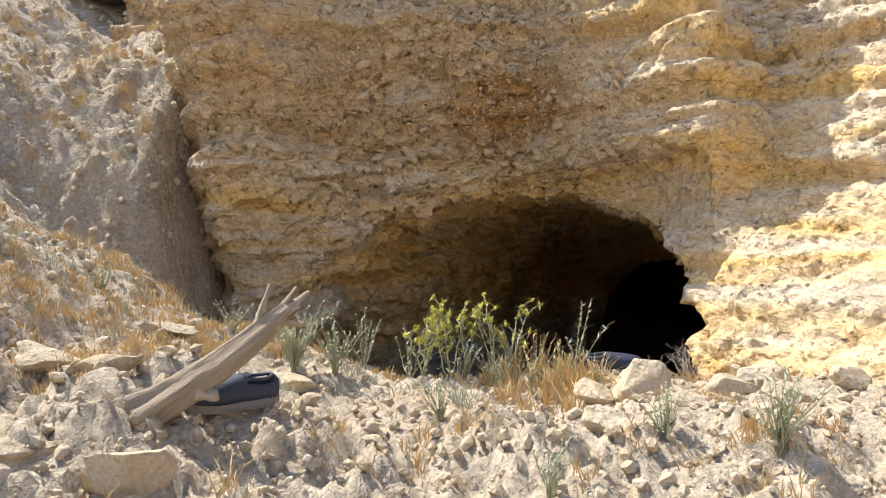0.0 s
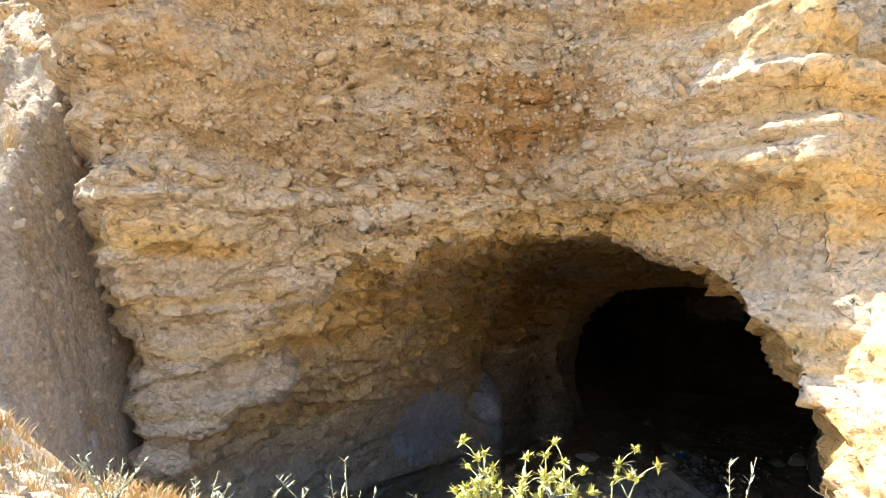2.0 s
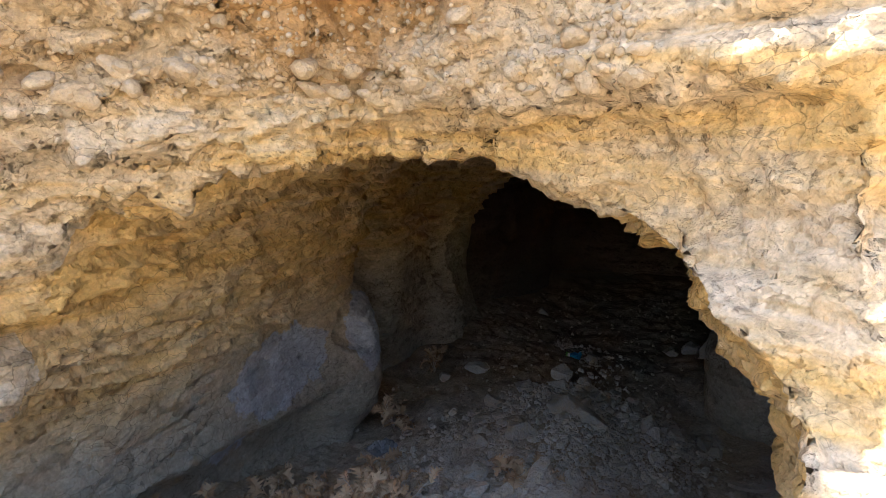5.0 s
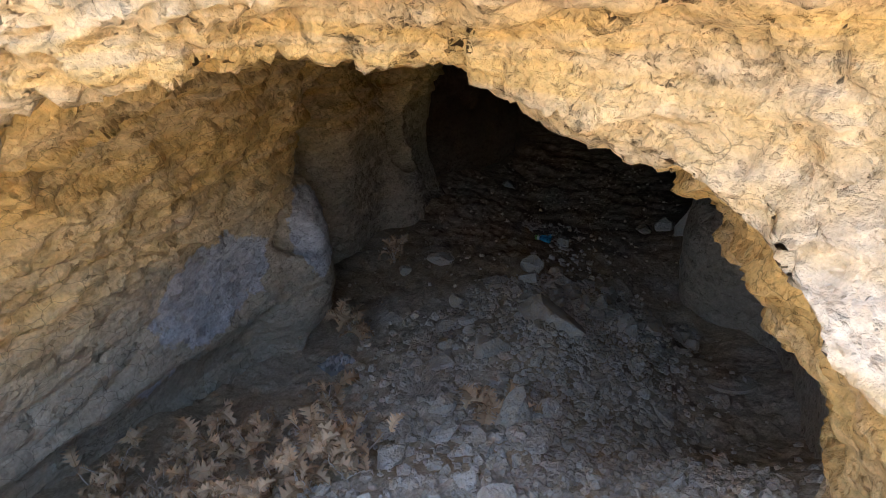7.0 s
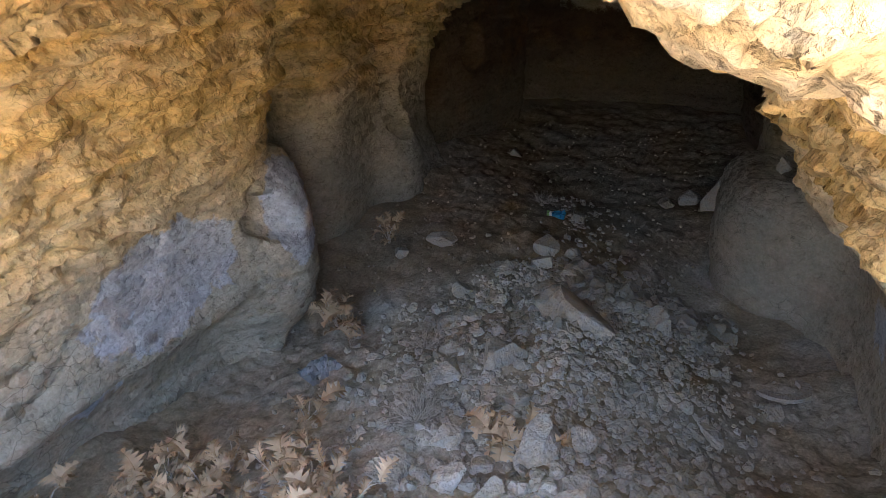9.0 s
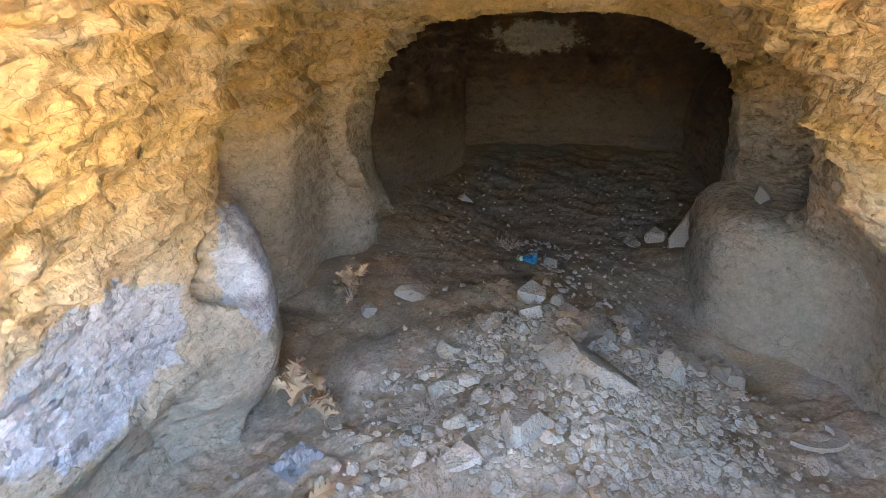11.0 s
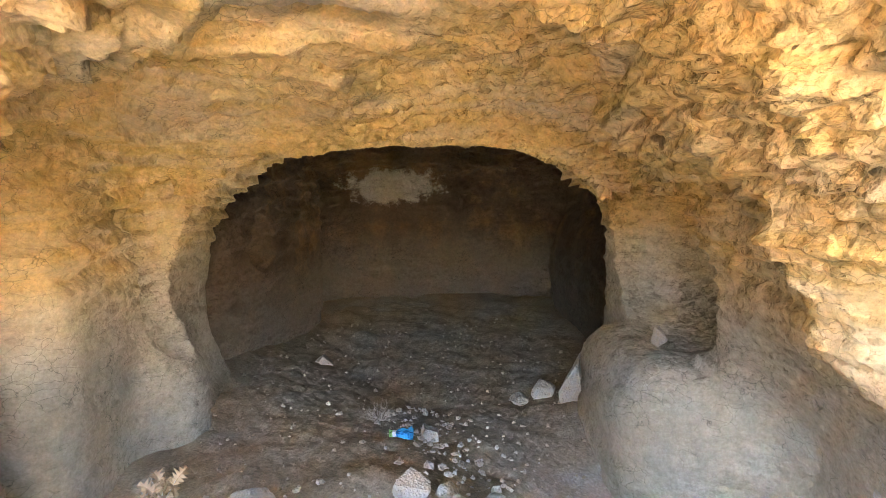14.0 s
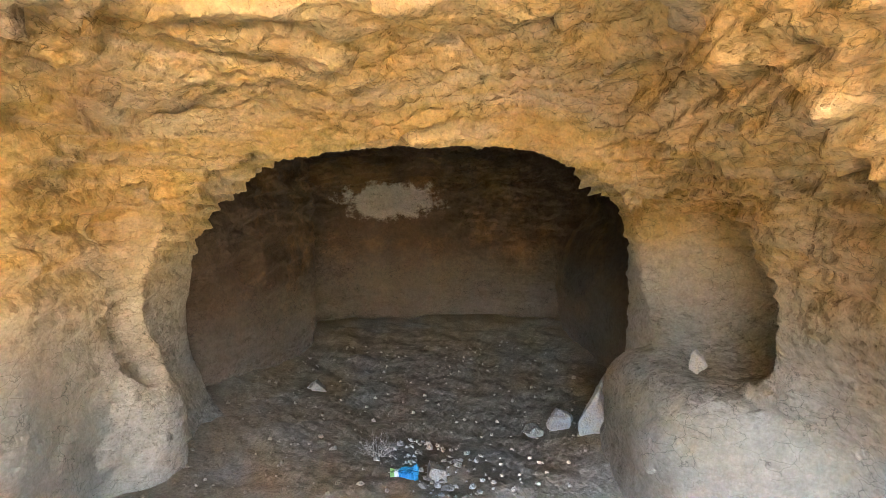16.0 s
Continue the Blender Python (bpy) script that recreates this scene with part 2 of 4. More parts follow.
def rock_material(name, kind):
    """Soft bedded limestone and marl: cream, ochre in bands, grey with dust low down."""
    k = Mat(name, 0.95)
    z = k.axis(2)
    warp = k.noise(0.9, 3)
    big = k.noise(0.75, 5, 0.6)
    mid = k.noise(5.0, 5, 0.62)
    fine = k.noise(42, 4, 0.7)
    bands = k.noise(1.0, 4, 0.6, k.scaled(0.5, 0.5, 4.5), 0.6)
    cream = k.mix(mid, (0.62, 0.49, 0.34), (0.80, 0.68, 0.51))
    grey_rock = k.mix(mid, (0.38, 0.33, 0.25), (0.56, 0.50, 0.40))
    ochre = k.mix(mid, (0.66, 0.40, 0.11), (0.84, 0.57, 0.21))
    if kind == "cliff":
        stain = k.ramp(k.math("ADD", k.math("MULTIPLY", bands, 0.75), k.math("MULTIPLY", big, 0.45)), (0.55, grey(0)), (0.70, grey(0.8)))
        c = k.mix(stain, cream, ochre)
        # earthy gravel bed in the upper face
        earth = k.mix(k.noise(2.2, 5, 0.6), (0.52, 0.38, 0.22), (0.72, 0.58, 0.40))
        specks = k.ramp(k.voronoi(26, "F1", None, 1), (0.0, grey(0.75)), (1.0, grey(1.22)))
        earth = k.mix(0.6, earth, specks, "MULTIPLY")
        rust = k.ramp(k.noise(1.1, 4), (0.52, grey(0)), (0.62, grey(0.8)))
        v = node(k.n, k.l, "ShaderNodeVectorMath", operation="SUBTRACT", i0=k.pos, i1=(0.50, 5.2, 2.66)).outputs[0]
        v = node(k.n, k.l, "ShaderNodeVectorMath", operation="MULTIPLY", i0=v, i1=(1.5, 0.4, 2.6)).outputs[0]
        d = node(k.n, k.l, "ShaderNodeVectorMath", operation="LENGTH", i0=v).outputs["Value"]
        d = k.math("ADD", d, k.math("MULTIPLY", k.math("SUBTRACT", k.noise(6, 6, 0.7), 0.5), 0.9))
        bed = k.ramp(d, (0.55, grey(0.85)), (0.95, grey(0)))
        earth = k.mix(k.math("MULTIPLY", rust, 0.5), earth, (0.52, 0.31, 0.12))
        earth = k.mix(bed, earth, k.mix(k.noise(30, 4, 0.7), (0.36, 0.19, 0.065), (0.62, 0.37, 0.15)))
        level = node(k.n, k.l, "ShaderNodeMapRange", i0=k.math("ADD", z, k.math("MULTIPLY", k.noise(3, 3), 0.16)), i1=2.27, i2=2.36).outputs[0]
        side = node(k.n, k.l, "ShaderNodeMapRange", i0=k.math("ADD", k.axis(0), k.math("MULTIPLY", warp, 0.5)), i1=1.5, i2=1.2).outputs[0]
        c = k.mix(k.math("MULTIPLY", level, side), c, earth)
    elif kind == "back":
        # brown rock, coloured far darker so that the chamber looks dim
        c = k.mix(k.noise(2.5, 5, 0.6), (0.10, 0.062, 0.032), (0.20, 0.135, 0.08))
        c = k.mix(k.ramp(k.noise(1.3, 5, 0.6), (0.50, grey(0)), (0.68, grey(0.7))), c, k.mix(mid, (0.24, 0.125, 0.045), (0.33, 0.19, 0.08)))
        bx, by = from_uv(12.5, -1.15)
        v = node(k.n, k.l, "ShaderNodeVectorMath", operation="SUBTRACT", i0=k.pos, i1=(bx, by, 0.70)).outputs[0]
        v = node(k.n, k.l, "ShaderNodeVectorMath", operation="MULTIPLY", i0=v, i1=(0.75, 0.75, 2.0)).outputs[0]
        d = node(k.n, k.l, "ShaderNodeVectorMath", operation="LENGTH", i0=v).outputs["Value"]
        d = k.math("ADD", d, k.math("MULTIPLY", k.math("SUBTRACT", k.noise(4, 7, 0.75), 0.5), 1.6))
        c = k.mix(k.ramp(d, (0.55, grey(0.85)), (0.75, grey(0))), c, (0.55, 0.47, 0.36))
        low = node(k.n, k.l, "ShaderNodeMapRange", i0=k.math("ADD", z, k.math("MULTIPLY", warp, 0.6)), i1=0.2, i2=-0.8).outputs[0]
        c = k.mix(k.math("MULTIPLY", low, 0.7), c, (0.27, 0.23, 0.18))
    else:
        up = node(k.n, k.l, "ShaderNodeMapRange", i0=k.math("ADD", z, k.math("MULTIPLY", warp, 1.2)), i1=0.65, i2=1.5).outputs[0]
        stain = k.math("MULTIPLY", k.ramp(k.math("ADD", k.math("MULTIPLY", bands, 0.6), k.math("MULTIPLY", big, 0.5)), (0.40, grey(0.30)), (0.60, grey(0.88))), up)
        c = k.mix(stain, cream, ochre)
        low = node(k.n, k.l, "ShaderNodeMapRange", i0=k.math("ADD", z, k.math("MULTIPLY", warp, 0.6)), i1=0.9, i2=0.1).outputs[0]
        c = k.mix(low, c, grey_rock)
        # old whitewash low on the left wall, the bulge and the right foot
        def patch(cx, cy, cz, sx, sy, sz, size):
            v = node(k.n, k.l, "ShaderNodeVectorMath", operation="SUBTRACT", i0=k.pos, i1=(cx, cy, cz)).outputs[0]
            v = node(k.n, k.l, "ShaderNodeVectorMath", operation="MULTIPLY", i0=v, i1=(1 / sx, 1 / sy, 1 / sz)).outputs[0]
            d = node(k.n, k.l, "ShaderNodeVectorMath", operation="LENGTH", i0=v).outputs["Value"]
            d = k.math("ADD", d, k.math("MULTIPLY", k.math("SUBTRACT", k.noise(5, 6, 0.65), 0.5), size))
            return k.ramp(d, (0.72, grey(1)), (0.78, grey(0)))
        white = k.mix(k.noise(9, 5), (0.44, 0.46, 0.52), (0.64, 0.66, 0.70))
        for p in WHITEWASH:
            c = k.mix(k.math("MULTIPLY", patch(*p), 0.9), c, white)
    dirt = k.ramp(k.noise(14, 5, 0.7), (0.30, grey(0.80)), (0.62, grey(1.08)))
    c = k.mix(0.8, c, dirt, "MULTIPLY")
    c = k.mix(0.8, c, k.ramp(fine, (0.3, grey(0.70 if kind == "cliff" else 0.82)), (0.7, grey(1.2))), "MULTIPLY")
    wob = node(k.n, k.l, "ShaderNodeTexNoise", Vector=k.pos, Scale=6.0, Detail=4.0).outputs[1]
    wob = node(k.n, k.l, "ShaderNodeVectorMath", operation="MULTIPLY", i0=wob, i1=(0.22, 0.22, 0.16)).outputs[0]
    bent = node(k.n, k.l, "ShaderNodeVectorMath", operation="ADD", i0=k.scaled(1, 1, 1.8), i1=wob).outputs[0]
    cracks = k.ramp(k.voronoi(6.5, "DISTANCE_TO_EDGE", bent), (0.0, grey(0.25)), (0.022, grey(1)))
    gate = k.ramp(k.noise(1.7, 3), (0.46, grey(0)), (0.56, grey(1)))
    c = k.mix(k.math("MULTIPLY", gate, 0.7), c, k.mix(1.0, c, cracks, "MULTIPLY"))
    k.color(c)
    relief = 0.75 if kind == "cliff" else 0.58
    k.bump((k.facets(8.0, bent), relief, 0.8), (k.facets(23.0, bent), relief, 0.9), (k.noise(60, 5, 0.65), relief, 0.015), (k.noise(170, 3, 0.6), 0.4, 0.005))
    return k.m


WHITEWASH = ((0.05, 8.70, 0.02, 0.75, 0.95, 0.50, 0.8), (1.0, 9.55, 0.08, 0.36, 0.5, 0.62, 0.7), (4.75, 8.0, -0.75, 0.5, 0.7, 0.5, 0.6), (2.55, 12.9, 0.45, 0.25, 0.3, 0.55, 0.7), (-0.2, 8.1, -0.6, 0.5, 0.6, 0.2, 0.9))


def soil_material(name, kind):
    k = Mat(name, 0.97)
    mid = k.noise(3.0, 6, 0.65)
    fine = k.noise(38, 5, 0.7)
    if kind == "outside":
        c = k.mix(mid, (0.44, 0.36, 0.26), (0.70, 0.60, 0.47))
        straw = k.ramp(k.noise(1.4, 5, 0.65), (0.52, grey(0)), (0.66, grey(0.55)))
        c = k.mix(straw, c, k.mix(fine, (0.42, 0.28, 0.14), (0.58, 0.43, 0.25)))
    else:
        c = k.mix(mid, (0.46, 0.39, 0.30), (0.62, 0.55, 0.45))
        pale = k.ramp(k.noise(0.9, 4), (0.52, grey(0)), (0.64, grey(0.7)))
        c = k.mix(pale, c, (0.60, 0.57, 0.53))
        brown = k.ramp(k.noise(0.7, 3, 0.5, k.scaled(1, 1, 1)), (0.46, grey(0.6)), (0.54, grey(0)))
        c = k.mix(brown, c, (0.47, 0.35, 0.22))
        # trodden brown earth beyond the rubble
        deep = node(k.n, k.l, "ShaderNodeMapRange", i0=k.math("ADD", k.axis(1), k.math("MULTIPLY", k.noise(1.6, 5, 0.65), 2.2)), i1=10.7, i2=11.5).outputs[0]
        c = k.mix(k.math("MULTIPLY", deep, 0.5), c, k.mix(mid, (0.30, 0.21, 0.12), (0.46, 0.36, 0.24)))
    c = k.mix(0.85, c, k.ramp(fine, (0.3, grey(0.58)), (0.7, grey(1.25))), "MULTIPLY")
    grit = k.ramp(k.voronoi(55, "F1", None, 1), (0, grey(0.8)), (1, grey(1.2)))
    c = k.mix(0.5, c, grit, "MULTIPLY")
    k.color(c)
    clods = 0.9 if kind == "outside" else 0.4
    k.bump((k.noise(11, 6, 0.7), clods, 0.06), (k.facets(30, k.pos), clods, 0.9), (k.voronoi(34), -clods, 0.03), (k.voronoi(80), -0.7, 0.012), (k.noise(120, 4, 0.65), 0.7, 0.008))
    return k.m


M_CLIFF = rock_material("weathered cliff rock", "cliff")
M_CAVE = rock_material("cave rock", "cave")
M_BACK = rock_material("brown chamber rock, dimmed in colour", "back")
M_SOIL = soil_material("dry crumbly soil", "outside")
M_FLOOR = soil_material("cave dust and rubble", "inside")


# ---- meshing ----
def mesh_object(name, verts, faces, material, smooth_faces=True, parent=None):
    me = bpy.data.meshes.new(name)
    verts = np.asarray(verts, np.float32)
    faces = np.asarray(faces, np.int32)
    me.vertices.add(len(verts))
    me.vertices.foreach_set("co", verts.ravel())
    k = faces.shape[1]
    me.loops.add(faces.size)
    me.loops.foreach_set("vertex_index", faces.ravel())
    me.polygons.add(len(faces))
    me.polygons.foreach_set("loop_start", np.arange(len(faces), dtype=np.int32) * k)
    me.polygons.foreach_set("use_smooth", np.full(len(faces), smooth_faces))
    me.update(calc_edges=True)
    me.materials.append(material)
    ob = new(name, me)
    if parent:
        ob.parent = parent
    return ob


def surface_net(field, low, high, step, block=8):
    """Quads on the zero of the field, worked out only in the blocks that it crosses."""
    low, high = np.array(low), np.array(high)
    side = step * block
    count = np.ceil((high - low) / side).astype(int)
    g = np.stack(np.meshgrid(*[np.arange(c) for c in count], indexing="ij"), -1).reshape(-1, 3)
    mid = low + (g + 0.5) * side
    f = field(mid[:, 0], mid[:, 1], mid[:, 2])
    keep = (np.abs(f) < side * 1.65) & (ground_height(mid[:, 0], mid[:, 1]) - 0.35 - side < mid[:, 2])
    g = g[keep]
    n = block + 1
    off = np.stack(np.meshgrid(*[np.arange(n)] * 3, indexing="ij"), -1).reshape(-1, 3)
    ny, nz = int(count[1] * block + 2), int(count[2] * block + 2)

    def key(i):
        return (i[..., 0] * ny + i[..., 1]) * nz + i[..., 2]

    cell_keys, cell_pos, quads = [], [], []
    for part_g in np.array_split(g, max(1, len(g) // 1500)):
        ijk = part_g[:, None, :] * block + off[None]
        p = low + ijk * step
        val = field(p[..., 0], p[..., 1], p[..., 2]).reshape(-1, n, n, n)
        s = val < 0
        # cell vertices
        corners = [(a, b, c) for a in (0, 1) for b in (0, 1) for c in (0, 1)]
        cv = np.stack([val[:, a:block + a, b:block + b, c:block + c] for a, b, c in corners], -1)
        cs = cv < 0
        mixed = cs.any(-1) & ~cs.all(-1)
        w = np.where(mixed)
        v = cv[w]
        acc = np.zeros((len(v), 3))
        tot = np.zeros(len(v))
        cor = np.array(corners, float)
        for i in range(8):
            for j in range(i + 1, 8):
                if np.abs(cor[i] - cor[j]).sum() != 1:
                    continue
                cross = (v[:, i] < 0) != (v[:, j] < 0)
                t = np.where(cross, v[:, i] / np.where(cross, v[:, i] - v[:, j], 1), 0)
                acc += np.where(cross[:, None], cor[i] + t[:, None] * (cor[j] - cor[i]), 0)
                tot += cross
        base = part_g[w[0]] * block + np.stack(w[1:], -1)
        cell_keys.append(key(base))
        cell_pos.append(low + (base + acc / tot[:, None]) * step)
        # one quad for each crossed lattice edge
        for ax in range(3):
            b, c = (ax + 1) % 3, (ax + 2) % 3
            sl0 = [slice(None)] * 4
            sl1 = [slice(None)] * 4
            for k in range(3):
                sl0[k + 1] = slice(0, block)
                sl1[k + 1] = slice(0, block)
            sl1[ax + 1] = slice(1, block + 1)
            s0, s1 = s[tuple(sl0)], s[tuple(sl1)]
            w = np.where(s0 != s1)
            at = part_g[w[0]] * block + np.stack(w[1:], -1)
            eb, ec = np.eye(3, dtype=int)[b], np.eye(3, dtype=int)[c]
            q = np.stack([key(at), key(at - eb), key(at - eb - ec), key(at - ec)], -1)
            flip = ~s0[w]
            q[flip] = q[flip][:, ::-1]
            quads.append(q)
    keys, pos, quads = np.concatenate(cell_keys), np.concatenate(cell_pos), np.concatenate(quads)
    order = np.argsort(keys)
    keys, pos = keys[order], pos[order]
    idx = np.clip(np.searchsorted(keys, quads), 0, len(keys) - 1)
    good = (keys[idx] == quads).all(1)
    return pos, idx[good]


def field_normal(field, p, e=0.03):
    g = np.stack([field(*(p + d).T) - field(*(p - d).T) for d in np.eye(3) * e], -1)
    return g / np.maximum(np.linalg.norm(g, axis=1, keepdims=True), 1e-6)


def rock_relief(p, nrm):
    """How far the rock stands proud: swells, bedding ledges, broken blocks and chips."""
    x, y, z = p.T
    open_air = smooth(-0.45, -0.05, cliff_field(x, y, z))
    swell = 0.05 * fbm(x * 1.3, y * 1.3, z * 1.6, 3, 5)
    wz = z + 0.12 * vnoise(x * 0.9, y * 0.9, z * 0.9, 40)
    bed = fbm(x * 0.8, y * 0.8, wz * 6.5, 3, 60)
    ledges = 0.065 * np.tanh(bed * 2.4) * (1 - 0.6 * np.abs(nrm[:, 2]))
    fold = np.abs(fbm(x * 1.7 + 0.4 * y, y * 1.7, z * 3.5, 3, 66))
    ledges += 0.09 * (0.35 - np.minimum(fold, 0.7)) * smooth(0.2, -0.6, nrm[:, 2])
    jx, jy, jz = (x + 0.10 * fbm(x * 4, y * 4, z * 4, 2, 71), y + 0.10 * fbm(x * 4 + 9, y * 4, z * 4, 2, 72), z + 0.07 * fbm(x * 4, y * 4 + 9, z * 4, 2, 73))
    f1, f2, rid = cells(jx * 4.2, jy * 4.2, jz * 6.5, 90)
    rough = smooth(-0.25, 0.5, vnoise(x * 0.7, y * 0.7, z * 0.9, 130))
    blocks = (0.06 * (rid - 0.5) - 0.055 * np.exp(-((f2 - f1) / 0.09) ** 2)) * (0.35 + 0.65 * rough)
    g1, g2, gid = cells(jx * 12, jy * 12, jz * 17, 95)
    chips = (0.028 * (gid - 0.5) - 0.022 * np.exp(-((g2 - g1) / 0.13) ** 2)) * (0.4 + 0.6 * rough)
    # steps of the flat-lying beds where the rock slopes or overhangs
    w = (z + 0.11 * fbm(x * 0.8, y * 0.8, z * 0.5, 4, 180)) / 0.115
    fl = np.floor(w)
    thick = 0.35 + 0.55 * hash3(fl, fl * 0, fl * 0, 181)
    steps = 0.115 * (fl + smooth(thick, np.minimum(thick + 0.3, 1.0), w - fl) - w + 0.5)
    q = 4.0 * fbm(x * 3.6, y * 3.6, z * 6.0, 3, 190)
    fl = np.floor(q)
    plates = 0.009 * (fl + smooth(0.7, 1.0, q - fl)) + (1.0 - open_air) * steps * -smooth(-0.25, -0.7, nrm[:, 2])
    grain = 0.012 * fbm(x * 17, y * 17, z * 22, 2, 140)
    return swell + ledges + (blocks + chips) * (0.45 + 0.55 * open_air) + grain + plates


ROCK_STEP = 0.026
rock_p, rock_q = surface_net(rock_field, (-3.6, 0.6, -1.75), (11.9, 19.6, 4.62), ROCK_STEP)
rock_n = field_normal(rock_field, rock_p)
rock_void = void_field(*rock_p.T)
rock_cliff = cliff_field(*rock_p.T)
_calm = smooth(0.85, 0.0, rock_p[:, 2]) * smooth(-0.2, -0.7, rock_cliff)
rock_p = rock_p + rock_n * (rock_relief(rock_p, rock_n) * (1 - 0.72 * _calm))[:, None]
_mid = rock_p[rock_q].mean(1)
_low = _mid[:, 2] < ground_height(_mid[:, 0], _mid[:, 1]) - 0.22
rock_q = rock_q[~_low]
_outer = (rock_cliff > -0.12)[rock_q].mean(1) > 0.5
_roof = (rock_n[rock_q][:, :, 2].mean(1) < -0.45) & ~_outer & (rock_p[rock_q][:, :, 2].mean(1) > 1.0)
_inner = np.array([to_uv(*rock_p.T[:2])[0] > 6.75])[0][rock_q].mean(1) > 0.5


def split_rock(name, faces, material, label, category):
    used, inv = np.unique(faces, return_inverse=True)
    ob = mesh_object(name, rock_p[used], inv.reshape(faces.shape), material)
    return tagged(ob, label, category, kind="structure")


cliff = split_rock("wall_cliff", rock_q[_outer], M_CLIFF, "weathered cream and ochre limestone cliff with a gravel bed", "cliff")
cave_wall = split_rock("wall_cave", rock_q[~_outer & ~_roof & ~_inner], M_CAVE, "rough ochre and grey cave wall with whitewash remains", "cave wall")
back_wall = split_rock("wall_back_chamber", rock_q[~_outer & _inner], M_BACK, "brown wall of the back chamber, its dimness put into the colour", "cave wall")
cave_roof = split_rock("ceiling", rock_q[~_outer & _roof & ~_inner], M_CAVE, "rough ochre rock ceiling with bedding ledges", "ceiling")


def spread(low, high, step, reach, grow=1.35):
    """Even steps between low and high and growing ones out to reach."""
    a = list(np.arange(low, high + step / 2, step))
    d, up = step, a[-1]
    tail = []
    while up < reach:
        d *= grow
        up += d
        tail.append(up)
    d, dn = step, a[0]
    head = []
    while dn > -reach:
        d *= grow
        dn -= d
        head.append(dn)
    return np.array(head[::-1] + a + tail)


def ground_relief(x, y):
    inside = smooth(4.2, 5.5, y)
    clod = fbm(x * 2.3, y * 2.3, x * 0, 4, 200)
    f1, f2, rid = cells(x * 9 + 0.5 * clod, y * 9, x * 0 + 0.3, 210)
    g1, g2, gid = cells(x * 22, y * 22, x * 0 + 0.6, 220)
    lumps = 0.065 * np.clip(0.62 - f1, 0, 0.42) * (rid > 0.3) + 0.036 * np.clip(0.6 - g1, 0, 0.36) * (gid > 0.25) - 0.012 * np.exp(-((f2 - f1) / 0.12) ** 2)
    patch = smooth(-0.3, 0.5, fbm(x * 0.8, y * 0.8, x * 0 + 4, 2, 230))
    hill = smooth(-1.62, -1.9, x) * smooth(3.6, 4.3, y)
    rough = hill * (0.11 * fbm(x * 1.6, y * 1.6, x * 0 + 7, 4, 240) - 0.08 * np.abs(fbm(x * 3.1, y * 3.1, x * 0, 3, 250)))
    bank = smooth(0.7, 1.2, y) * (1 - smooth(1.9, 2.4, y))
    return rough + 0.05 * clod * (1 + 0.9 * bank) + lumps * (0.5 + 0.7 * patch + 1.3 * bank + 1.0 * hill) * (1 - 0.25 * inside - 0.45 * smooth(9.6, 10.6, y))


gx = np.unique(np.concatenate([spread(-3.6, 5.0, 0.03, 900)[:-40], np.arange(5.03, 10.6, 0.06), spread(-3.6, 10.6, 0.1, 900)[-26:]]))
gy = np.unique(np.concatenate([spread(0.2, 10.0, 0.03, 900)[:-40], np.arange(10.03, 17.6, 0.06), spread(0.2, 17.6, 0.1, 900)[-26:]]))
GX, GY = np.meshgrid(gx, gy, indexing="ij")
GZ = ground_height(GX, GY) + ground_relief(GX, GY)
gp = np.stack([GX, GY, GZ], -1).reshape(-1, 3)
ii, jj = np.meshgrid(np.arange(len(gx) - 1), np.arange(len(gy) - 1), indexing="ij")
gi = (ii * len(gy) + jj).ravel()
gq = np.stack([gi, gi + len(gy), gi + len(gy) + 1, gi + 1], -1)
_c = gp[gq].mean(1)
_in = (_c[:, 1] > 4.3) & (void_field(_c[:, 0], _c[:, 1], np.maximum(_c[:, 2] + 0.05, -1.3)) < 0.35) & (_c[:, 1] < 20) & (_c[:, 0] > -2.2) & (_c[:, 0] < 11)


def split_ground(name, faces, material, label, category):
    used, inv = np.unique(faces, return_inverse=True)
    return tagged(mesh_object(name, gp[used], inv.reshape(faces.shape), material), label, category, kind="structure")


ground = split_ground("ground", gq[~_in], M_SOIL, "dry pale crumbly soil with straw-coloured weeds", "ground")
cave_floor = split_ground("floor", gq[_in], M_FLOOR, "dusty grey-brown cave floor sloping down with debris", "floor")

# top of the hill, over the cave
hx, hy = spread(-2.6, 10, 0.25, 700, 1.5), spread(1.5, 18, 0.25, 700, 1.5)
HX, HY = np.meshgrid(hx, hy, indexing="ij")
HC = cliff_field(HX, HY, np.full(HX.shape, 4.5))
HZ = 4.52 + np.clip(-HC, 0, 12) * 0.22 + 0.06 * fbm(HX * 2, HY * 2, HX * 0, 3, 300) * smooth(0.1, -0.6, HC)
hp = np.stack([HX, HY, HZ], -1).reshape(-1, 3)
ii, jj = np.meshgrid(np.arange(len(hx) - 1), np.arange(len(hy) - 1), indexing="ij")
gi = (ii * len(hy) + jj).ravel()
hq = np.stack([gi, gi + len(hy), gi + len(hy) + 1, gi + 1], -1)
hq = hq[HC.ravel()[hq].mean(1) < 0.05]
used, inv = np.unique(hq, return_inverse=True)
tagged(mesh_object("ground_hilltop", hp[used], inv.reshape(hq.shape), M_SOIL), "dry stony hilltop above the cave", "hill", kind="structure")


# ---- shapes for things ----
RNG = np.random.RandomState(11)


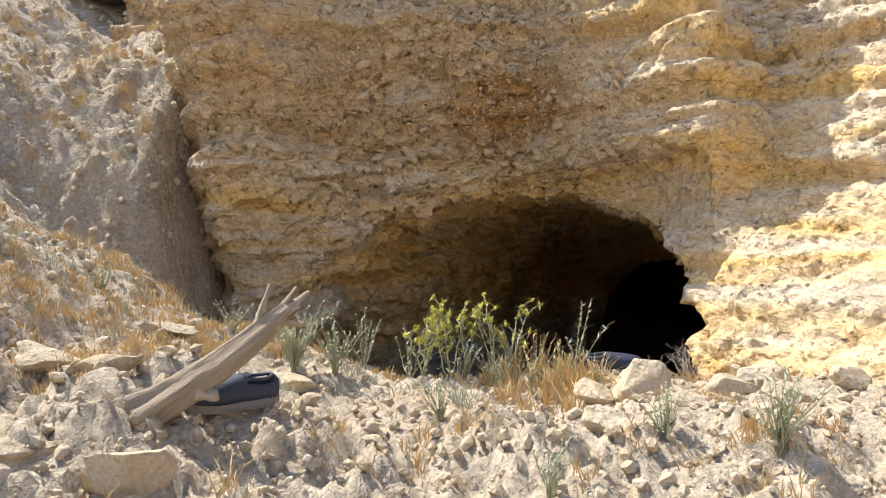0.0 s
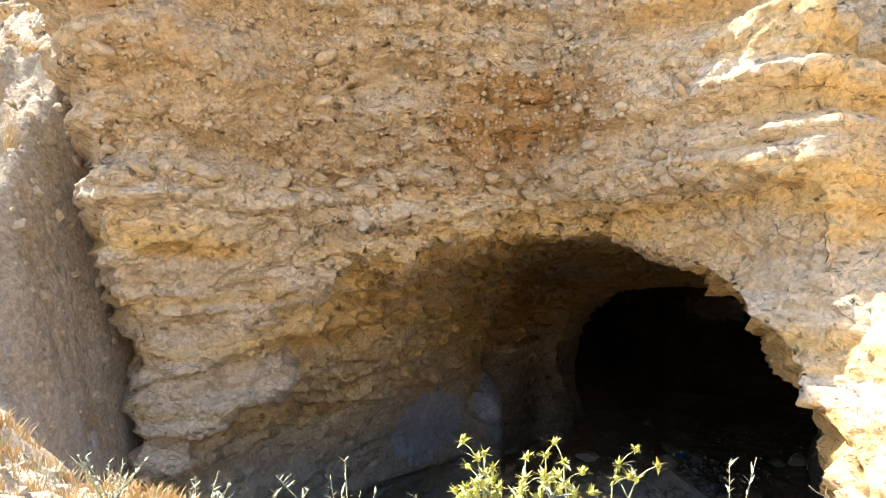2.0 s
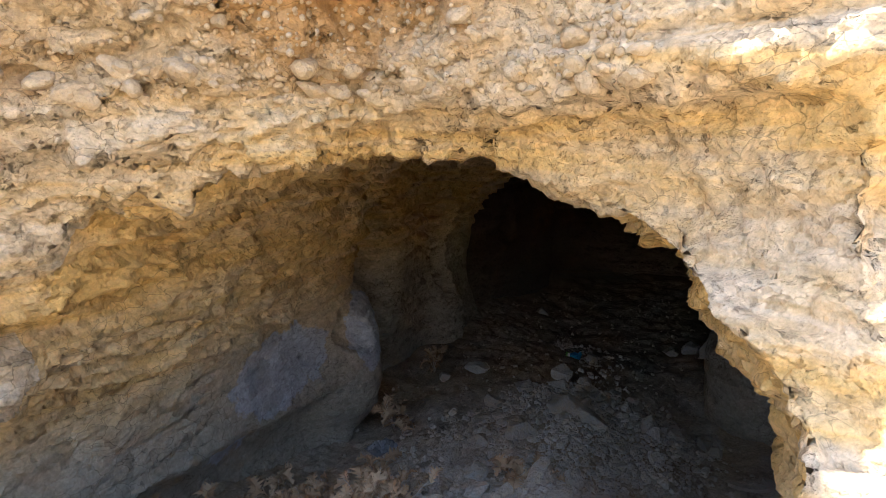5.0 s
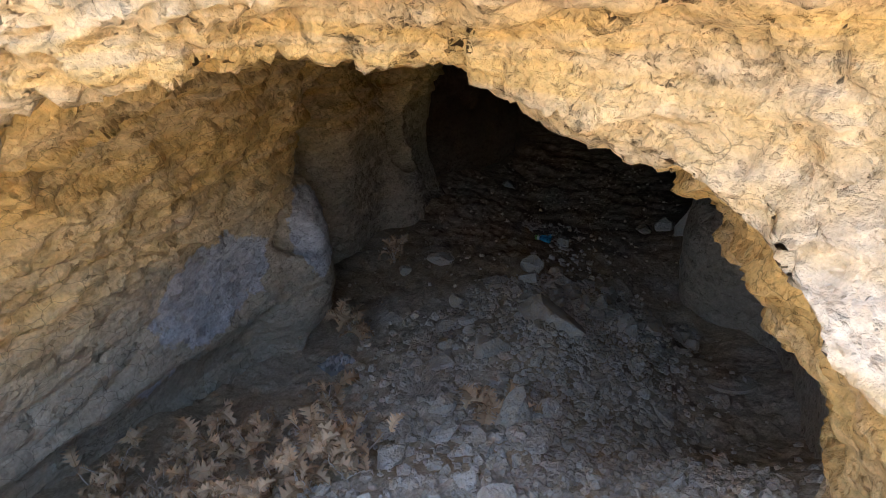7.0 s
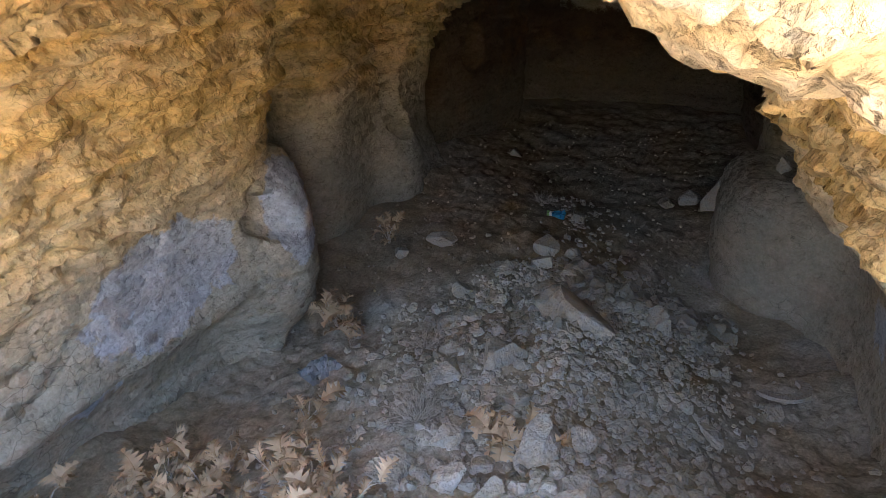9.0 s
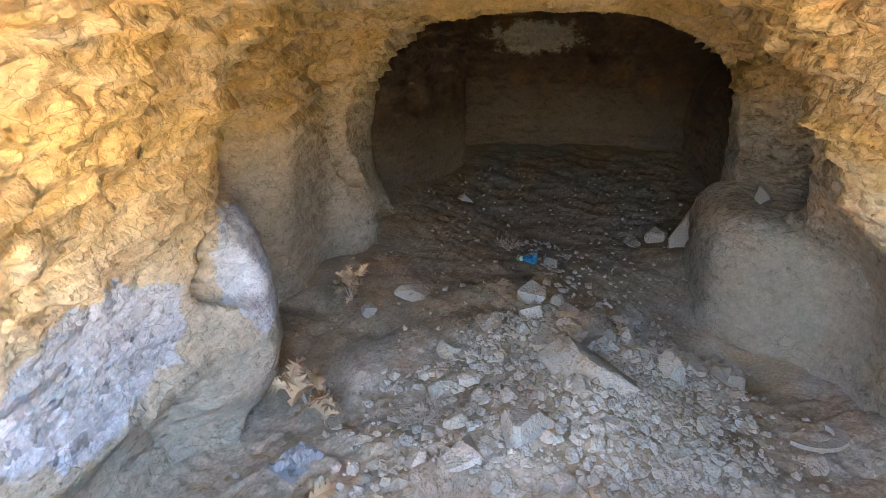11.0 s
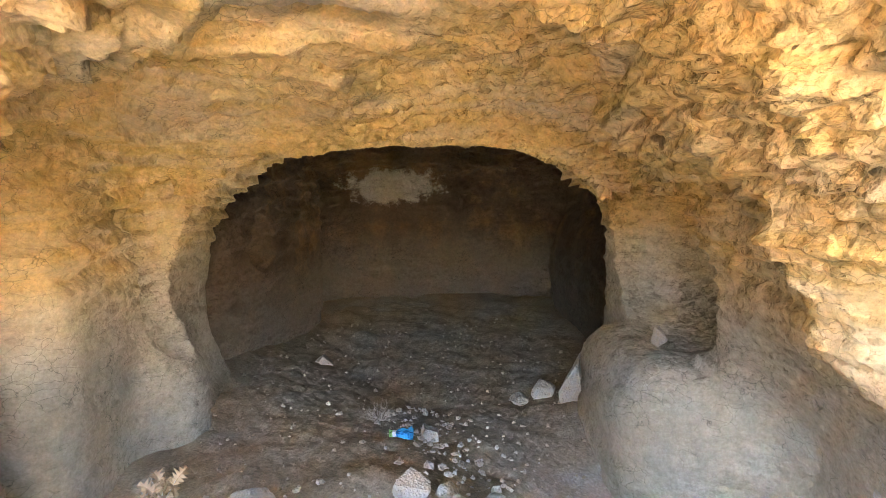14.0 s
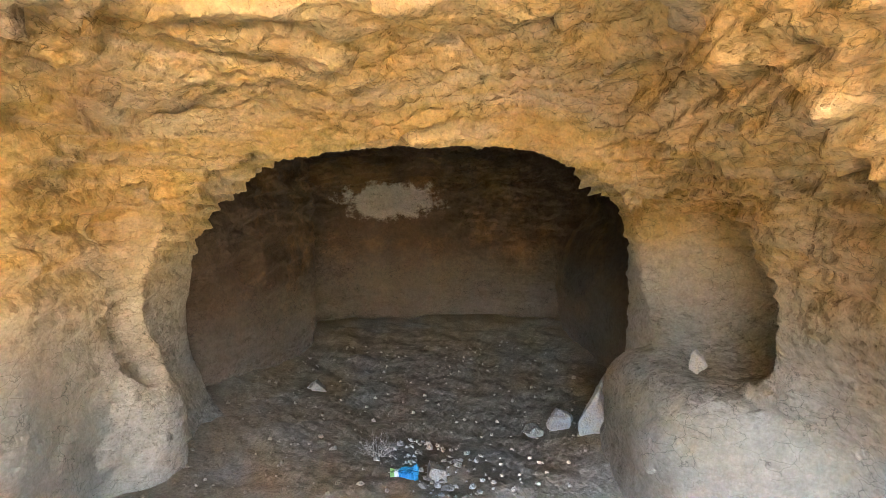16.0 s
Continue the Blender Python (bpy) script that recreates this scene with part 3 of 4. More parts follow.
class Geo:
    """Triangles gathered into one mesh."""

    def __init__(self):
        self.v, self.f, self.n = [], [], 0

    def add(self, v, f):
        self.v.append(np.asarray(v, float))
        self.f.append(np.asarray(f, int) + self.n)
        self.n += len(v)

    def tube(self, pts, radii, sides=7, wobble=0.0):
        pts = np.asarray(pts, float)
        t = np.gradient(pts, axis=0)
        t /= np.maximum(np.linalg.norm(t, axis=1, keepdims=True), 1e-9)
        ref = np.array((0.31, 0.2, 0.93)) if abs(t[0, 2]) < 0.9 else np.array((1.0, 0.1, 0))
        a = np.cross(t, ref)
        a /= np.linalg.norm(a, axis=1, keepdims=True)
        b = np.cross(t, a)
        ang = np.arange(sides) / sides * 2 * np.pi
        r = np.asarray(radii)[:, None] * (1 + wobble * np.cos(ang * 3 + 0.7)[None] + wobble * np.cos(ang * 5)[None])
        ring = pts[:, None] + r[..., None] * (np.cos(ang)[None, :, None] * a[:, None] + np.sin(ang)[None, :, None] * b[:, None])
        m = len(pts)
        v = np.concatenate([ring.reshape(-1, 3), pts[:1], pts[-1:]])
        f = []
        for i in range(m - 1):
            for j in range(sides):
                p, q = i * sides + j, i * sides + (j + 1) % sides
                f += [(p, q, q + sides), (p, q + sides, p + sides)]
        for j in range(sides):
            f += [(m * sides, (j + 1) % sides, j), (m * sides + 1, (m - 1) * sides + j, (m - 1) * sides + (j + 1) % sides)]
        self.add(v, f)

    def blade(self, base, way, length, width, droop=0.3):
        """A thin tapering blade of three joints."""
        base, way = np.asarray(base, float), np.asarray(way, float)
        side = np.cross(way, (0.1, 0.2, 1.0))
        side /= max(np.linalg.norm(side), 1e-6)
        p1 = base + way * length * 0.5
        p2 = base + way * length + np.array((0, 0, -droop * length))
        w = side * width / 2
        self.add([base - w, base + w, p1 + w * 0.8, p1 - w * 0.8, p2], [(0, 1, 2), (0, 2, 3), (3, 2, 4)])

    def ob(self, name, material, parent=None, smooth_faces=True):
        return mesh_object(name, np.concatenate(self.v), np.concatenate(self.f), material, smooth_faces, parent)


def part(name, geo, material, parent, label="", smooth_faces=True):
    ob = geo.ob(name, material, parent, smooth_faces)
    return tagged(ob, label) if label else ob


def ball(levels):
    bm = bmesh.new()
    bmesh.ops.create_icosphere(bm, subdivisions=levels, radius=1.0)
    v = np.array([p.co[:] for p in bm.verts])
    f = np.array([[p.index for p in q.verts] for q in bm.faces])
    bm.free()
    return v, f


BALLS = {k: ball(k) for k in (1, 2, 3, 4)}


def rock_shape(seed, levels=3, cuts=11, rough=0.05, deep=0.48):
    """A broken stone: a ball cut by random planes, with a worn skin."""
    r = np.random.RandomState(seed)
    v, f = BALLS[levels]
    v = v.copy()
    for _ in range(cuts):
        n = r.normal(size=3)
        n /= np.linalg.norm(n)
        d = r.uniform(deep, 0.86)
        over = np.clip(v @ n - d, 0, None)
        v -= over[:, None] * n * 0.97
    if levels > 1:
        x, y, z = (v * 2.3 + seed * 3.7).T
        v *= (1 + rough * fbm(x, y, z, 3, seed))[:, None]
    v -= (v.max(0) + v.min(0)) / 2
    v /= np.abs(v).max(0)
    return v, f


def surface_z(x, y):
    x, y = np.asarray(x, float), np.asarray(y, float)
    return ground_height(x, y) + ground_relief(x, y)


def turn3(r, tilt=0.5):
    return np.array(Euler((r.uniform(-tilt, tilt), r.uniform(-tilt, tilt), r.uniform(0, 6.28))).to_matrix())


# ---- materials of things ----
def stone_material(name, a, b):
    k = Mat(name, 0.93, local=True)
    rnd = k.n.new("ShaderNodeObjectInfo").outputs["Random"]
    isl = k.n.new("ShaderNodeNewGeometry").outputs["Random Per Island"]
    k.pos = node(k.n, k.l, "ShaderNodeNewGeometry").outputs["Position"]
    base = k.mix(k.math("FRACT", k.math("ADD", rnd, isl)), a, b)
    c = k.mix(k.ramp(k.noise(13, 5, 0.65), (0.35, grey(0)), (0.7, grey(1))), base, k.mix(0.45, base, (0.62, 0.45, 0.24)))
    c = k.mix(0.7, c, k.ramp(k.noise(70, 5, 0.7), (0.3, grey(0.7)), (0.7, grey(1.15))), "MULTIPLY")
    k.color(c)
    k.bump((k.noise(22, 5, 0.65), 0.7, 0.03), (k.voronoi(48), 0.5, 0.012), (k.noise(140, 4, 0.65), 0.7, 0.008))
    return k.m


def plain_material(name, a, b, rough=0.85, scale=30, bump=0.3, stretch=(1, 1, 1)):
    k = Mat(name, rough, local=True)
    rnd = k.n.new("ShaderNodeObjectInfo").outputs["Random"]
    isl = k.n.new("ShaderNodeNewGeometry").outputs["Random Per Island"]
    v = k.scaled(*stretch)
    n = k.math("MULTIPLY", k.math("ADD", k.noise(scale, 5, 0.65, v), k.math("ADD", rnd, isl)), 0.4)
    k.color(k.mix(k.ramp(n, (0.2, grey(0)), (0.8, grey(1))), a, b))
    k.bump((k.noise(scale * 2, 5, 0.65, v), bump, 0.01))
    return k.m


M_STONE_SUN = stone_material("pale limestone", (0.62, 0.54, 0.42), (0.50, 0.41, 0.30))
M_STONE_CAVE = stone_material("grey dusty stone", (0.58, 0.55, 0.50), (0.46, 0.43, 0.38))
M_PEBBLE = stone_material("embedded pebble", (0.54, 0.41, 0.26), (0.66, 0.54, 0.39))
M_GRASS = plain_material("dry straw grass", (0.52, 0.33, 0.13), (0.66, 0.49, 0.25))
M_SAGE = plain_material("grey green foliage", (0.34, 0.36, 0.26), (0.48, 0.49, 0.38))
M_LIME = plain_material("yellow green thistle", (0.40, 0.42, 0.09), (0.58, 0.55, 0.16))
M_STEM = plain_material("pale green stem", (0.34, 0.36, 0.22), (0.48, 0.49, 0.34))
M_DRYLEAF = plain_material("dead thistle leaf", (0.30, 0.18, 0.09), (0.58, 0.42, 0.27))
M_TWIG = plain_material("bleached twig", (0.42, 0.36, 0.30), (0.56, 0.49, 0.41))
M_WOOD = plain_material("weathered grey wood", (0.16, 0.12, 0.085), (0.52, 0.43, 0.32), 0.9, 9, 1.0, (9, 9, 0.8))
M_LEATHER = plain_material("worn navy leather", (0.018, 0.024, 0.045), (0.05, 0.06, 0.09), 0.55, 25, 0.4)
M_SOLE = plain_material("dusty grey rubber", (0.13, 0.125, 0.13), (0.22, 0.21, 0.21), 0.8, 30, 0.3)
M_LINING = plain_material("dark shoe lining", (0.015, 0.015, 0.02), (0.04, 0.04, 0.045), 0.9)
M_BLUE = plain_material("printed blue foil", (0.02, 0.22, 0.50), (0.10, 0.50, 0.62), 0.35, 20, 0.2)
M_WHITE = plain_material("white print", (0.75, 0.78, 0.76), (0.85, 0.85, 0.82), 0.4)
M_GREEN = plain_material("green print", (0.18, 0.42, 0.10), (0.30, 0.55, 0.16), 0.4)
M_RAG = plain_material("grey blue cloth", (0.28, 0.29, 0.31), (0.40, 0.41, 0.43), 0.95)

# ---- named stones ----
STONES = {}


def stone(x, y, size, turn=0.0, tilt=(0, 0), seed=1, material=None, label="", name="rock", sink=0.25, group="", z=None):
    """A stone of its own shape, sx sy sz across, let into the ground a little."""
    v, f = rock_shape(seed, 4 if max(size) > 0.16 else 3, 15, 0.10, 0.36)
    me = Geo()
    me.add(v * (np.array(size) / 2), f)
    inside = y > 4.6
    ob = me.ob(name, material or (M_STONE_CAVE if inside else M_STONE_SUN))
    zz = float(surface_z(x, y)) if z is None else z
    ob.matrix_basis = pose(x, y, zz + size[2] * (0.5 - sink), tilt[0], tilt[1], turn)
    return tagged(ob, label, "rock", group)


OUT = "pale stones on the mound"
for row in (
    (0.86, 2.74, (0.30, 0.25, 0.22), 20, (10, -14), 3, "large pale angular limestone boulder on the mound"),
    (0.68, 2.72, (0.24, 0.17, 0.13), 70, (0, 8), 4, "rounded cream stone beside the boulder"),
    (1.27, 2.84, (0.19, 0.15, 0.11), 10, (0, 5), 5, "blocky tan stone on dry soil"),
    (1.50, 3.00, (0.24, 0.15, 0.13), -15, (0, -12), 6, "tilted grey-brown slab on dry soil"),
    (1.52, 2.78, (0.26, 0.16, 0.10), 25, (5, 12), 7, "flat tan slab on the slope"),
    (1.82, 2.90, (0.20, 0.16, 0.11), 40, (0, 6), 8, "pale stone on the slope"),
    (0.60, 2.20, (0.17, 0.13, 0.10), 30, (0, 0), 9, "pale stone half sunk in soil"),
    (0.95, 2.35, (0.14, 0.11, 0.08), 0, (0, 0), 10, "small pale stone in the soil"),
    (-0.95, 1.98, (0.20, 0.13, 0.08), 5, (0, 0), 11, "flat white stone on the bank"),
    (-0.72, 1.62, (0.21, 0.17, 0.21), 30, (25, 20), 12, "angular yellowish block in the bank"),
    (-1.18, 2.06, (0.22, 0.15, 0.10), 10, (0, 10), 13, "pale stone in a heap on the bank"),
    (-1.30, 1.92, (0.20, 0.16, 0.11), 60, (0, 0), 14, "cream stone in a heap on the bank"),
    (-1.05, 1.66, (0.21, 0.15, 0.10), -20, (0, 10), 15, "flat tan stone in the bank"),
    (-0.98, 1.42, (0.17, 0.14, 0.20), 20, (12, 20), 16, "orange-tan block in the bank"),
    (-0.80, 1.36, (0.15, 0.12, 0.09), 50, (0, 0), 17, "pale rounded stone in the bank"),
    (-0.32, 1.42, (0.19, 0.14, 0.13), 15, (15, 10), 18, "pale stone sticking out of the bank"),
    (-1.18, 2.92, (0.26, 0.17, 0.08), 10, (0, 4), 19, "broad white stone on the weedy mound"),
    (-0.52, 2.62, (0.18, 0.13, 0.07), -20, (0, 0), 20, "white stone among dry weeds"),
    (-1.75, 2.55, (0.15, 0.11, 0.08), 30, (0, 0), 21, "pale stone on the weedy mound"),
    (2.02, 3.35, (0.30, 0.20, 0.12), -40, (20, -25), 22, "flat pale slab on the sunlit slope"),
):
    x, y, size, turn, tilt, seed, label = row
    stone(x, y, size, turn, tilt, seed, None, label, group=OUT)

INN = "stones in the cave"
for row in (
    (2.88, 8.45, (0.72, 0.36, 0.30), -58, (0, 12), 31, "large pale slab lying across the debris"),
    (2.10, 8.00, (0.36, 0.30, 0.24), 20, (0, 10), 32, "angular grey-white block on the debris"),
    (2.05, 8.92, (0.36, 0.17, 0.13), 25, (0, 0), 33, "long yellowish stone on the debris"),
    (1.75, 7.95, (0.38, 0.24, 0.12), 50, (0, 14), 34, "flat grey stone on the debris"),
    (1.22, 7.12, (0.32, 0.20, 0.14), 40, (0, 14), 35, "tilted pale stone by the dead thistles"),
    (1.45, 6.92, (0.20, 0.15, 0.12), 10, (0, 0), 36, "broken grey stone on the slope"),
    (1.95, 7.00, (0.30, 0.24, 0.20), 30, (8, 0), 37, "rounded grey block on the slope"),
    (2.20, 7.05, (0.22, 0.18, 0.22), 0, (0, 14), 38, "upright broken block on the slope"),
    (1.70, 6.80, (0.15, 0.13, 0.10), 70, (0, 0), 39, "yellowish stone on the slope"),
    (1.10, 6.75, (0.24, 0.17, 0.13), 20, (0, 0), 46, "grey stone beside dead thistles"),
    (2.05, 7.50, (0.16, 0.12, 0.10), 20, (0, 0), 47, "grey stone on the debris"),
    (4.32, 11.20, (0.26, 0.24, 0.22), 15, (6, 4), 40, "grey cube-shaped block on the floor"),
    (0.72, 9.78, (0.13, 0.10, 0.09), 15, (0, 0), 41, "small white stone by the wall"),
    (0.66, 9.45, (0.24, 0.16, 0.10), -10, (0, 0), 42, "oval tan stone by the wall"),
    (2.48, 10.62, (0.34, 0.22, 0.17), -30, (0, 8), 43, "pale stone beside the dead bush"),
    (4.92, 14.60, (0.26, 0.22, 0.20), 0, (0, 0), 44, "bluish-white stone in the back chamber"),
    (6.42, 11.30, (0.42, 0.30, 0.78), 30, (8, 14), 45, "upright tan stone leaning on the bench"),
    (6.25, 11.65, (0.32, 0.24, 0.26), 0, (0, 0), 48, "tan stone before the bench"),
    (5.95, 11.75, (0.28, 0.22, 0.18), 40, (0, 0), 49, "tan stone before the bench"),
    (2.02, 10.55, (0.18, 0.14, 0.16), 40, (0, 0), 50, "small grey stone on the floor"),
    (3.35, 9.45, (0.26, 0.20, 0.16), 40, (0, 0), 51, "grey stone in the rubble"),
    (3.60, 9.75, (0.22, 0.18, 0.16), 10, (0, 0), 52, "grey stone in the rubble"),
):
    x, y, size, turn, tilt, seed, label = row
    stone(x, y, size, turn, tilt, seed, None, label, group=INN)
_bx, _by = from_uv(5.15, 1.95)
stone(_bx, _by, (0.26, 0.17, 0.20), 20, (0, 20), 53, None, "small tan stone lying on the rock bench", z=-0.41, group=INN)

# curved white shard
g = Geo()
_a = np.linspace(-0.3, 2.9, 14)
for lo, hi in ((0.13, 0.22),):
    inner = np.stack([np.cos(_a) * lo * 1.3, np.sin(_a) * lo, _a * 0], -1)
    outer = np.stack([np.cos(_a) * hi * 1.15, np.sin(_a) * hi, _a * 0], -1)
    n = len(_a)
    v = np.concatenate([inner, outer, inner + (0, 0, 0.035), outer + (0, 0, 0.03)])
    f = []
    for i in range(n - 1):
        for p, q in ((0, n), (n, 3 * n), (3 * n, 2 * n), (2 * n, 0)):
            f += [(p + i, q + i, q + i + 1), (p + i, q + i + 1, p + i + 1)]
    g.add(v, f)
shard = g.ob("shard", M_STONE_CAVE, None, False)
shard.matrix_basis = pose(4.42, 7.9, float(ground_height(4.42, 7.9)) + 0.03, 6, -8, 200)
tagged(shard, "curved pale potsherd lying on the cave floor", "shard")


# ---- log ----
def build_log():
    base, tip = Vector((-0.80, 1.84, 0.99)), Vector((-0.37, 2.085, 1.345))
    root = new("log")
    length = (tip - base).length
    spin = (tip - base).to_track_quat("Z", "Y").to_matrix()
    root.matrix_basis = Matrix.Translation(base) @ spin.to_4x4()
    back = np.array(spin.inverted())
    way = np.array((0, 0, length))
    g = Geo()
    t = np.linspace(-0.06, 0.86, 60)
    bend = back @ np.array((0.012, -0.01, -0.03))

    def line(t):
        return way[None] * t[:, None] + np.sin(t * 3.1)[:, None] * bend

    rad = np.interp(t, [-0.06, 0.0, 0.12, 0.4, 0.7, 0.86], [0.02, 0.064, 0.050, 0.044, 0.036, 0.020])
    g.tube(line(t), rad, 40, 0.08)
    v = g.v[0]
    ang = np.arctan2(v[:, 1], v[:, 0])
    groove = fbm(np.cos(ang) * 3.2, np.sin(ang) * 3.2, v[:, 2] * 2.2, 4, 801)
    v[:, :2] *= (1 + 0.17 * groove - 0.10 * np.abs(vnoise(np.cos(ang) * 7, np.sin(ang) * 7, v[:, 2] * 5, 805)))[:, None]
    part("trunk", g, M_WOOD, root)
    for off, t0, t1, r in (((0.0, 0.012, -0.012), 0.72, 1.0, 0.026), ((-0.055, -0.01, 0.075), 0.62, 0.86, 0.020), ((0.01, 0.01, -0.035), 0.6, 0.94, 0.014), ((-0.02, 0.0, 0.02), 0.7, 0.96, 0.012)):
        g = Geo()
        t = np.linspace(t0, t1, 9)
        p = line(t) + ((t - t0) / (t1 - t0))[:, None] * (back @ np.array(off))
        g.tube(p, np.linspace(r, 0.003, 9) * (1 + 0.15 * np.sin(t * 60)), 8, 0.25)
        part("splinter", g, M_WOOD, root)
    for a, b, r in (((0.10, 0.05, 0.05), (0.21, 0.06, 0.055), 0.034), ((0.02, -0.02, -0.01), (0.10, -0.05, -0.035), 0.036), ((0.34, 0.19, 0.24), (0.42, 0.24, 0.245), 0.020)):
        g = Geo()
        t = np.linspace(0, 1, 8)[:, None]
        a, b = back @ np.array(a), back @ np.array(b)
        g.tube(a * (1 - t) + b * t + np.sin(t * 5) * 0.006, np.linspace(r, r * 0.4, 8) * (1 + 0.2 * np.sin(np.arange(8) * 2.1)), 11, 0.18)
        part("branch_stub", g, M_WOOD, root)
    return tagged(root, "weathered grey driftwood log leaning over a shoe", "log")


build_log()


# ---- shoes ----
def build_shoe(m, label):
    """A low shoe, 0.29 long, toe along +y."""
    root = new("shoe")
    L = 0.29

    def half(y):
        return np.interp(y, [0, 0.03, 0.08, 0.14, 0.21, 0.26, 0.285, 0.29], [0.018, 0.033, 0.036, 0.038, 0.047, 0.040, 0.020, 0.004])

    def shell(profile, inset, material, name, lbl=""):
        g = Geo()
        ys = np.linspace(0, L, 26)
        ang = np.linspace(0, np.pi, 15)
        v = []
        for y in ys:
            w, h, z0 = half(y) + inset, profile(y), 0.028
            for a in ang:
                c, s = np.cos(a), np.sin(a)
                v.append((np.sign(c) * abs(c) ** 0.7 * w, y, z0 + abs(s) ** 0.75 * h))
        n = len(ang)
        f = []
        for i in range(len(ys) - 1):
            open_top = 0.02 < ys[i] < 0.115
            for j in range(n - 1):
                if open_top and 3 <= j <= 10:
                    continue
                p = i * n + j
                f += [(p, p + 1, p + n + 1), (p, p + n + 1, p + n)]
        g.add(v, f)
        ob = part(name, g, material, root, lbl)
        mod = ob.modifiers.new("thick", "SOLIDIFY")
        mod.thickness = 0.006
        mod.offset = -1
        return ob

    upper = shell(lambda y: np.interp(y, [0, 0.02, 0.06, 0.12, 0.17, 0.24, 0.285, 0.29], [0.055, 0.074, 0.066, 0.074, 0.062, 0.045, 0.028, 0.012]), 0.0, M_LEATHER, "upper")
    g = Geo()
    ys = np.linspace(-0.004, L + 0.006, 22)
    rings = []
    for y in ys:
        w = half(np.clip(y, 0, L)) + 0.006
        h = np.interp(y, [0, 0.1, 0.2, 0.3], [0.034, 0.028, 0.024, 0.03])
        rings += [(-w, y, 0.0), (w, y, 0.0), (w + 0.003, y, h * 0.5), (w, y, h), (-w, y, h), (-w - 0.003, y, h * 0.5)]
    f = []
    for i in range(len(ys) - 1):
        for j in range(6):
            p, q = i * 6 + j, i * 6 + (j + 1) % 6
            f += [(p, q, q + 6), (p, q + 6, p + 6)]
    e = (len(ys) - 1) * 6
    f += [(0, k + 1, k) for k in range(1, 5)] + [(e, e + k, e + k + 1) for k in range(1, 5)]
    g.add(rings, f)
    part("sole", g, M_SOLE, root, "dusty grey rubber sole", False)
    g = Geo()
    a = np.linspace(0, 2 * np.pi, 25)
    g.tube(np.stack([np.cos(a) * 0.030, 0.068 + np.sin(a) * 0.050, 0.096 - 0.004 * np.cos(2 * a)], -1), np.full(25, 0.006), 6)
    part("collar", g, M_LEATHER, root)
    g = Geo()
    yy = np.linspace(0.1, 0.165, 6)
    v = [(s * 0.024, y, np.interp(y, [0.1, 0.165], [0.112, 0.094]) - 0.006 * abs(s)) for y in yy for s in (-1, 0, 1)]
    f = []
    for i in range(5):
        for j in range(2):
            p = i * 3 + j
            f += [(p, p + 1, p + 4), (p, p + 4, p + 3)]
    g.add(v, f)
    part("tongue", g, M_LINING, root)
    g = Geo()
    for side in (-1, 1):
        yy = np.linspace(0.01, 0.2, 12)
        g.tube(np.stack([side * (half(yy) + 0.002), yy, 0.050 + 0.01 * np.sin(yy * 30)], -1), np.full(12, 0.0022), 5)
    part("seam", g, M_SOLE, root, "pale stitched seam")
    root.matrix_basis = m
    return tagged(root, label, "shoe", "pair of old shoes")


build_shoe(pose(-0.50, 2.17, 0.955, 3, -4, 132), "worn navy leather shoe lying under the log")
build_shoe(pose(0.80, 3.50, float(surface_z(0.86, 3.44)) + 0.0, 8, 14, -105), "worn dark shoe lying behind the boulder")


# ---- plants ----
def spiny_leaf(seed, length=0.16, width=0.06, teeth=5, curl=0.5):
    """A folded leaf with spiny lobes along both edges."""
    r = np.random.RandomState(seed)
    g = Geo()
    n = teeth * 2 + 1
    t = np.linspace(0, 1, n)
    mid = np.stack([t * length * (1 - 0.2 * curl * t), t * 0, 0.25 * length * np.sin(t * 2.6) - curl * length * 0.45 * t ** 2], -1)
    prof = np.sin(np.clip(t * 0.92 + 0.08, 0, 1) * np.pi) ** 0.7
    for side in (-1, 1):
        w = width * prof * np.where(np.arange(n) % 2 == 1, 1.25, 0.42) * r.uniform(0.8, 1.2, n) * side
        edge = mid + np.stack([t * 0 + 0.012 * np.where(np.arange(n) % 2 == 1, 1, 0), w, np.abs(w) * r.uniform(0.2, 0.7, n)], -1)
        v = np.concatenate([mid, edge])
        f = []
        for i in range(n - 1):
            f += [(i, i + 1, n + i + 1), (i, n + i + 1, n + i)]
        g.add(v, f)
    g.tube(mid, np.linspace(0.004, 0.0012, n), 4)
    return g


LEAF_MESHES = []
for k in range(4):
    ob = spiny_leaf(k, 0.15 + 0.02 * k, 0.045 + 0.006 * k, 5 + k % 2, 0.3 + 0.25 * k).ob("leaf", M_DRYLEAF)
    LEAF_MESHES.append(ob.data)
    bpy.data.objects.remove(ob)


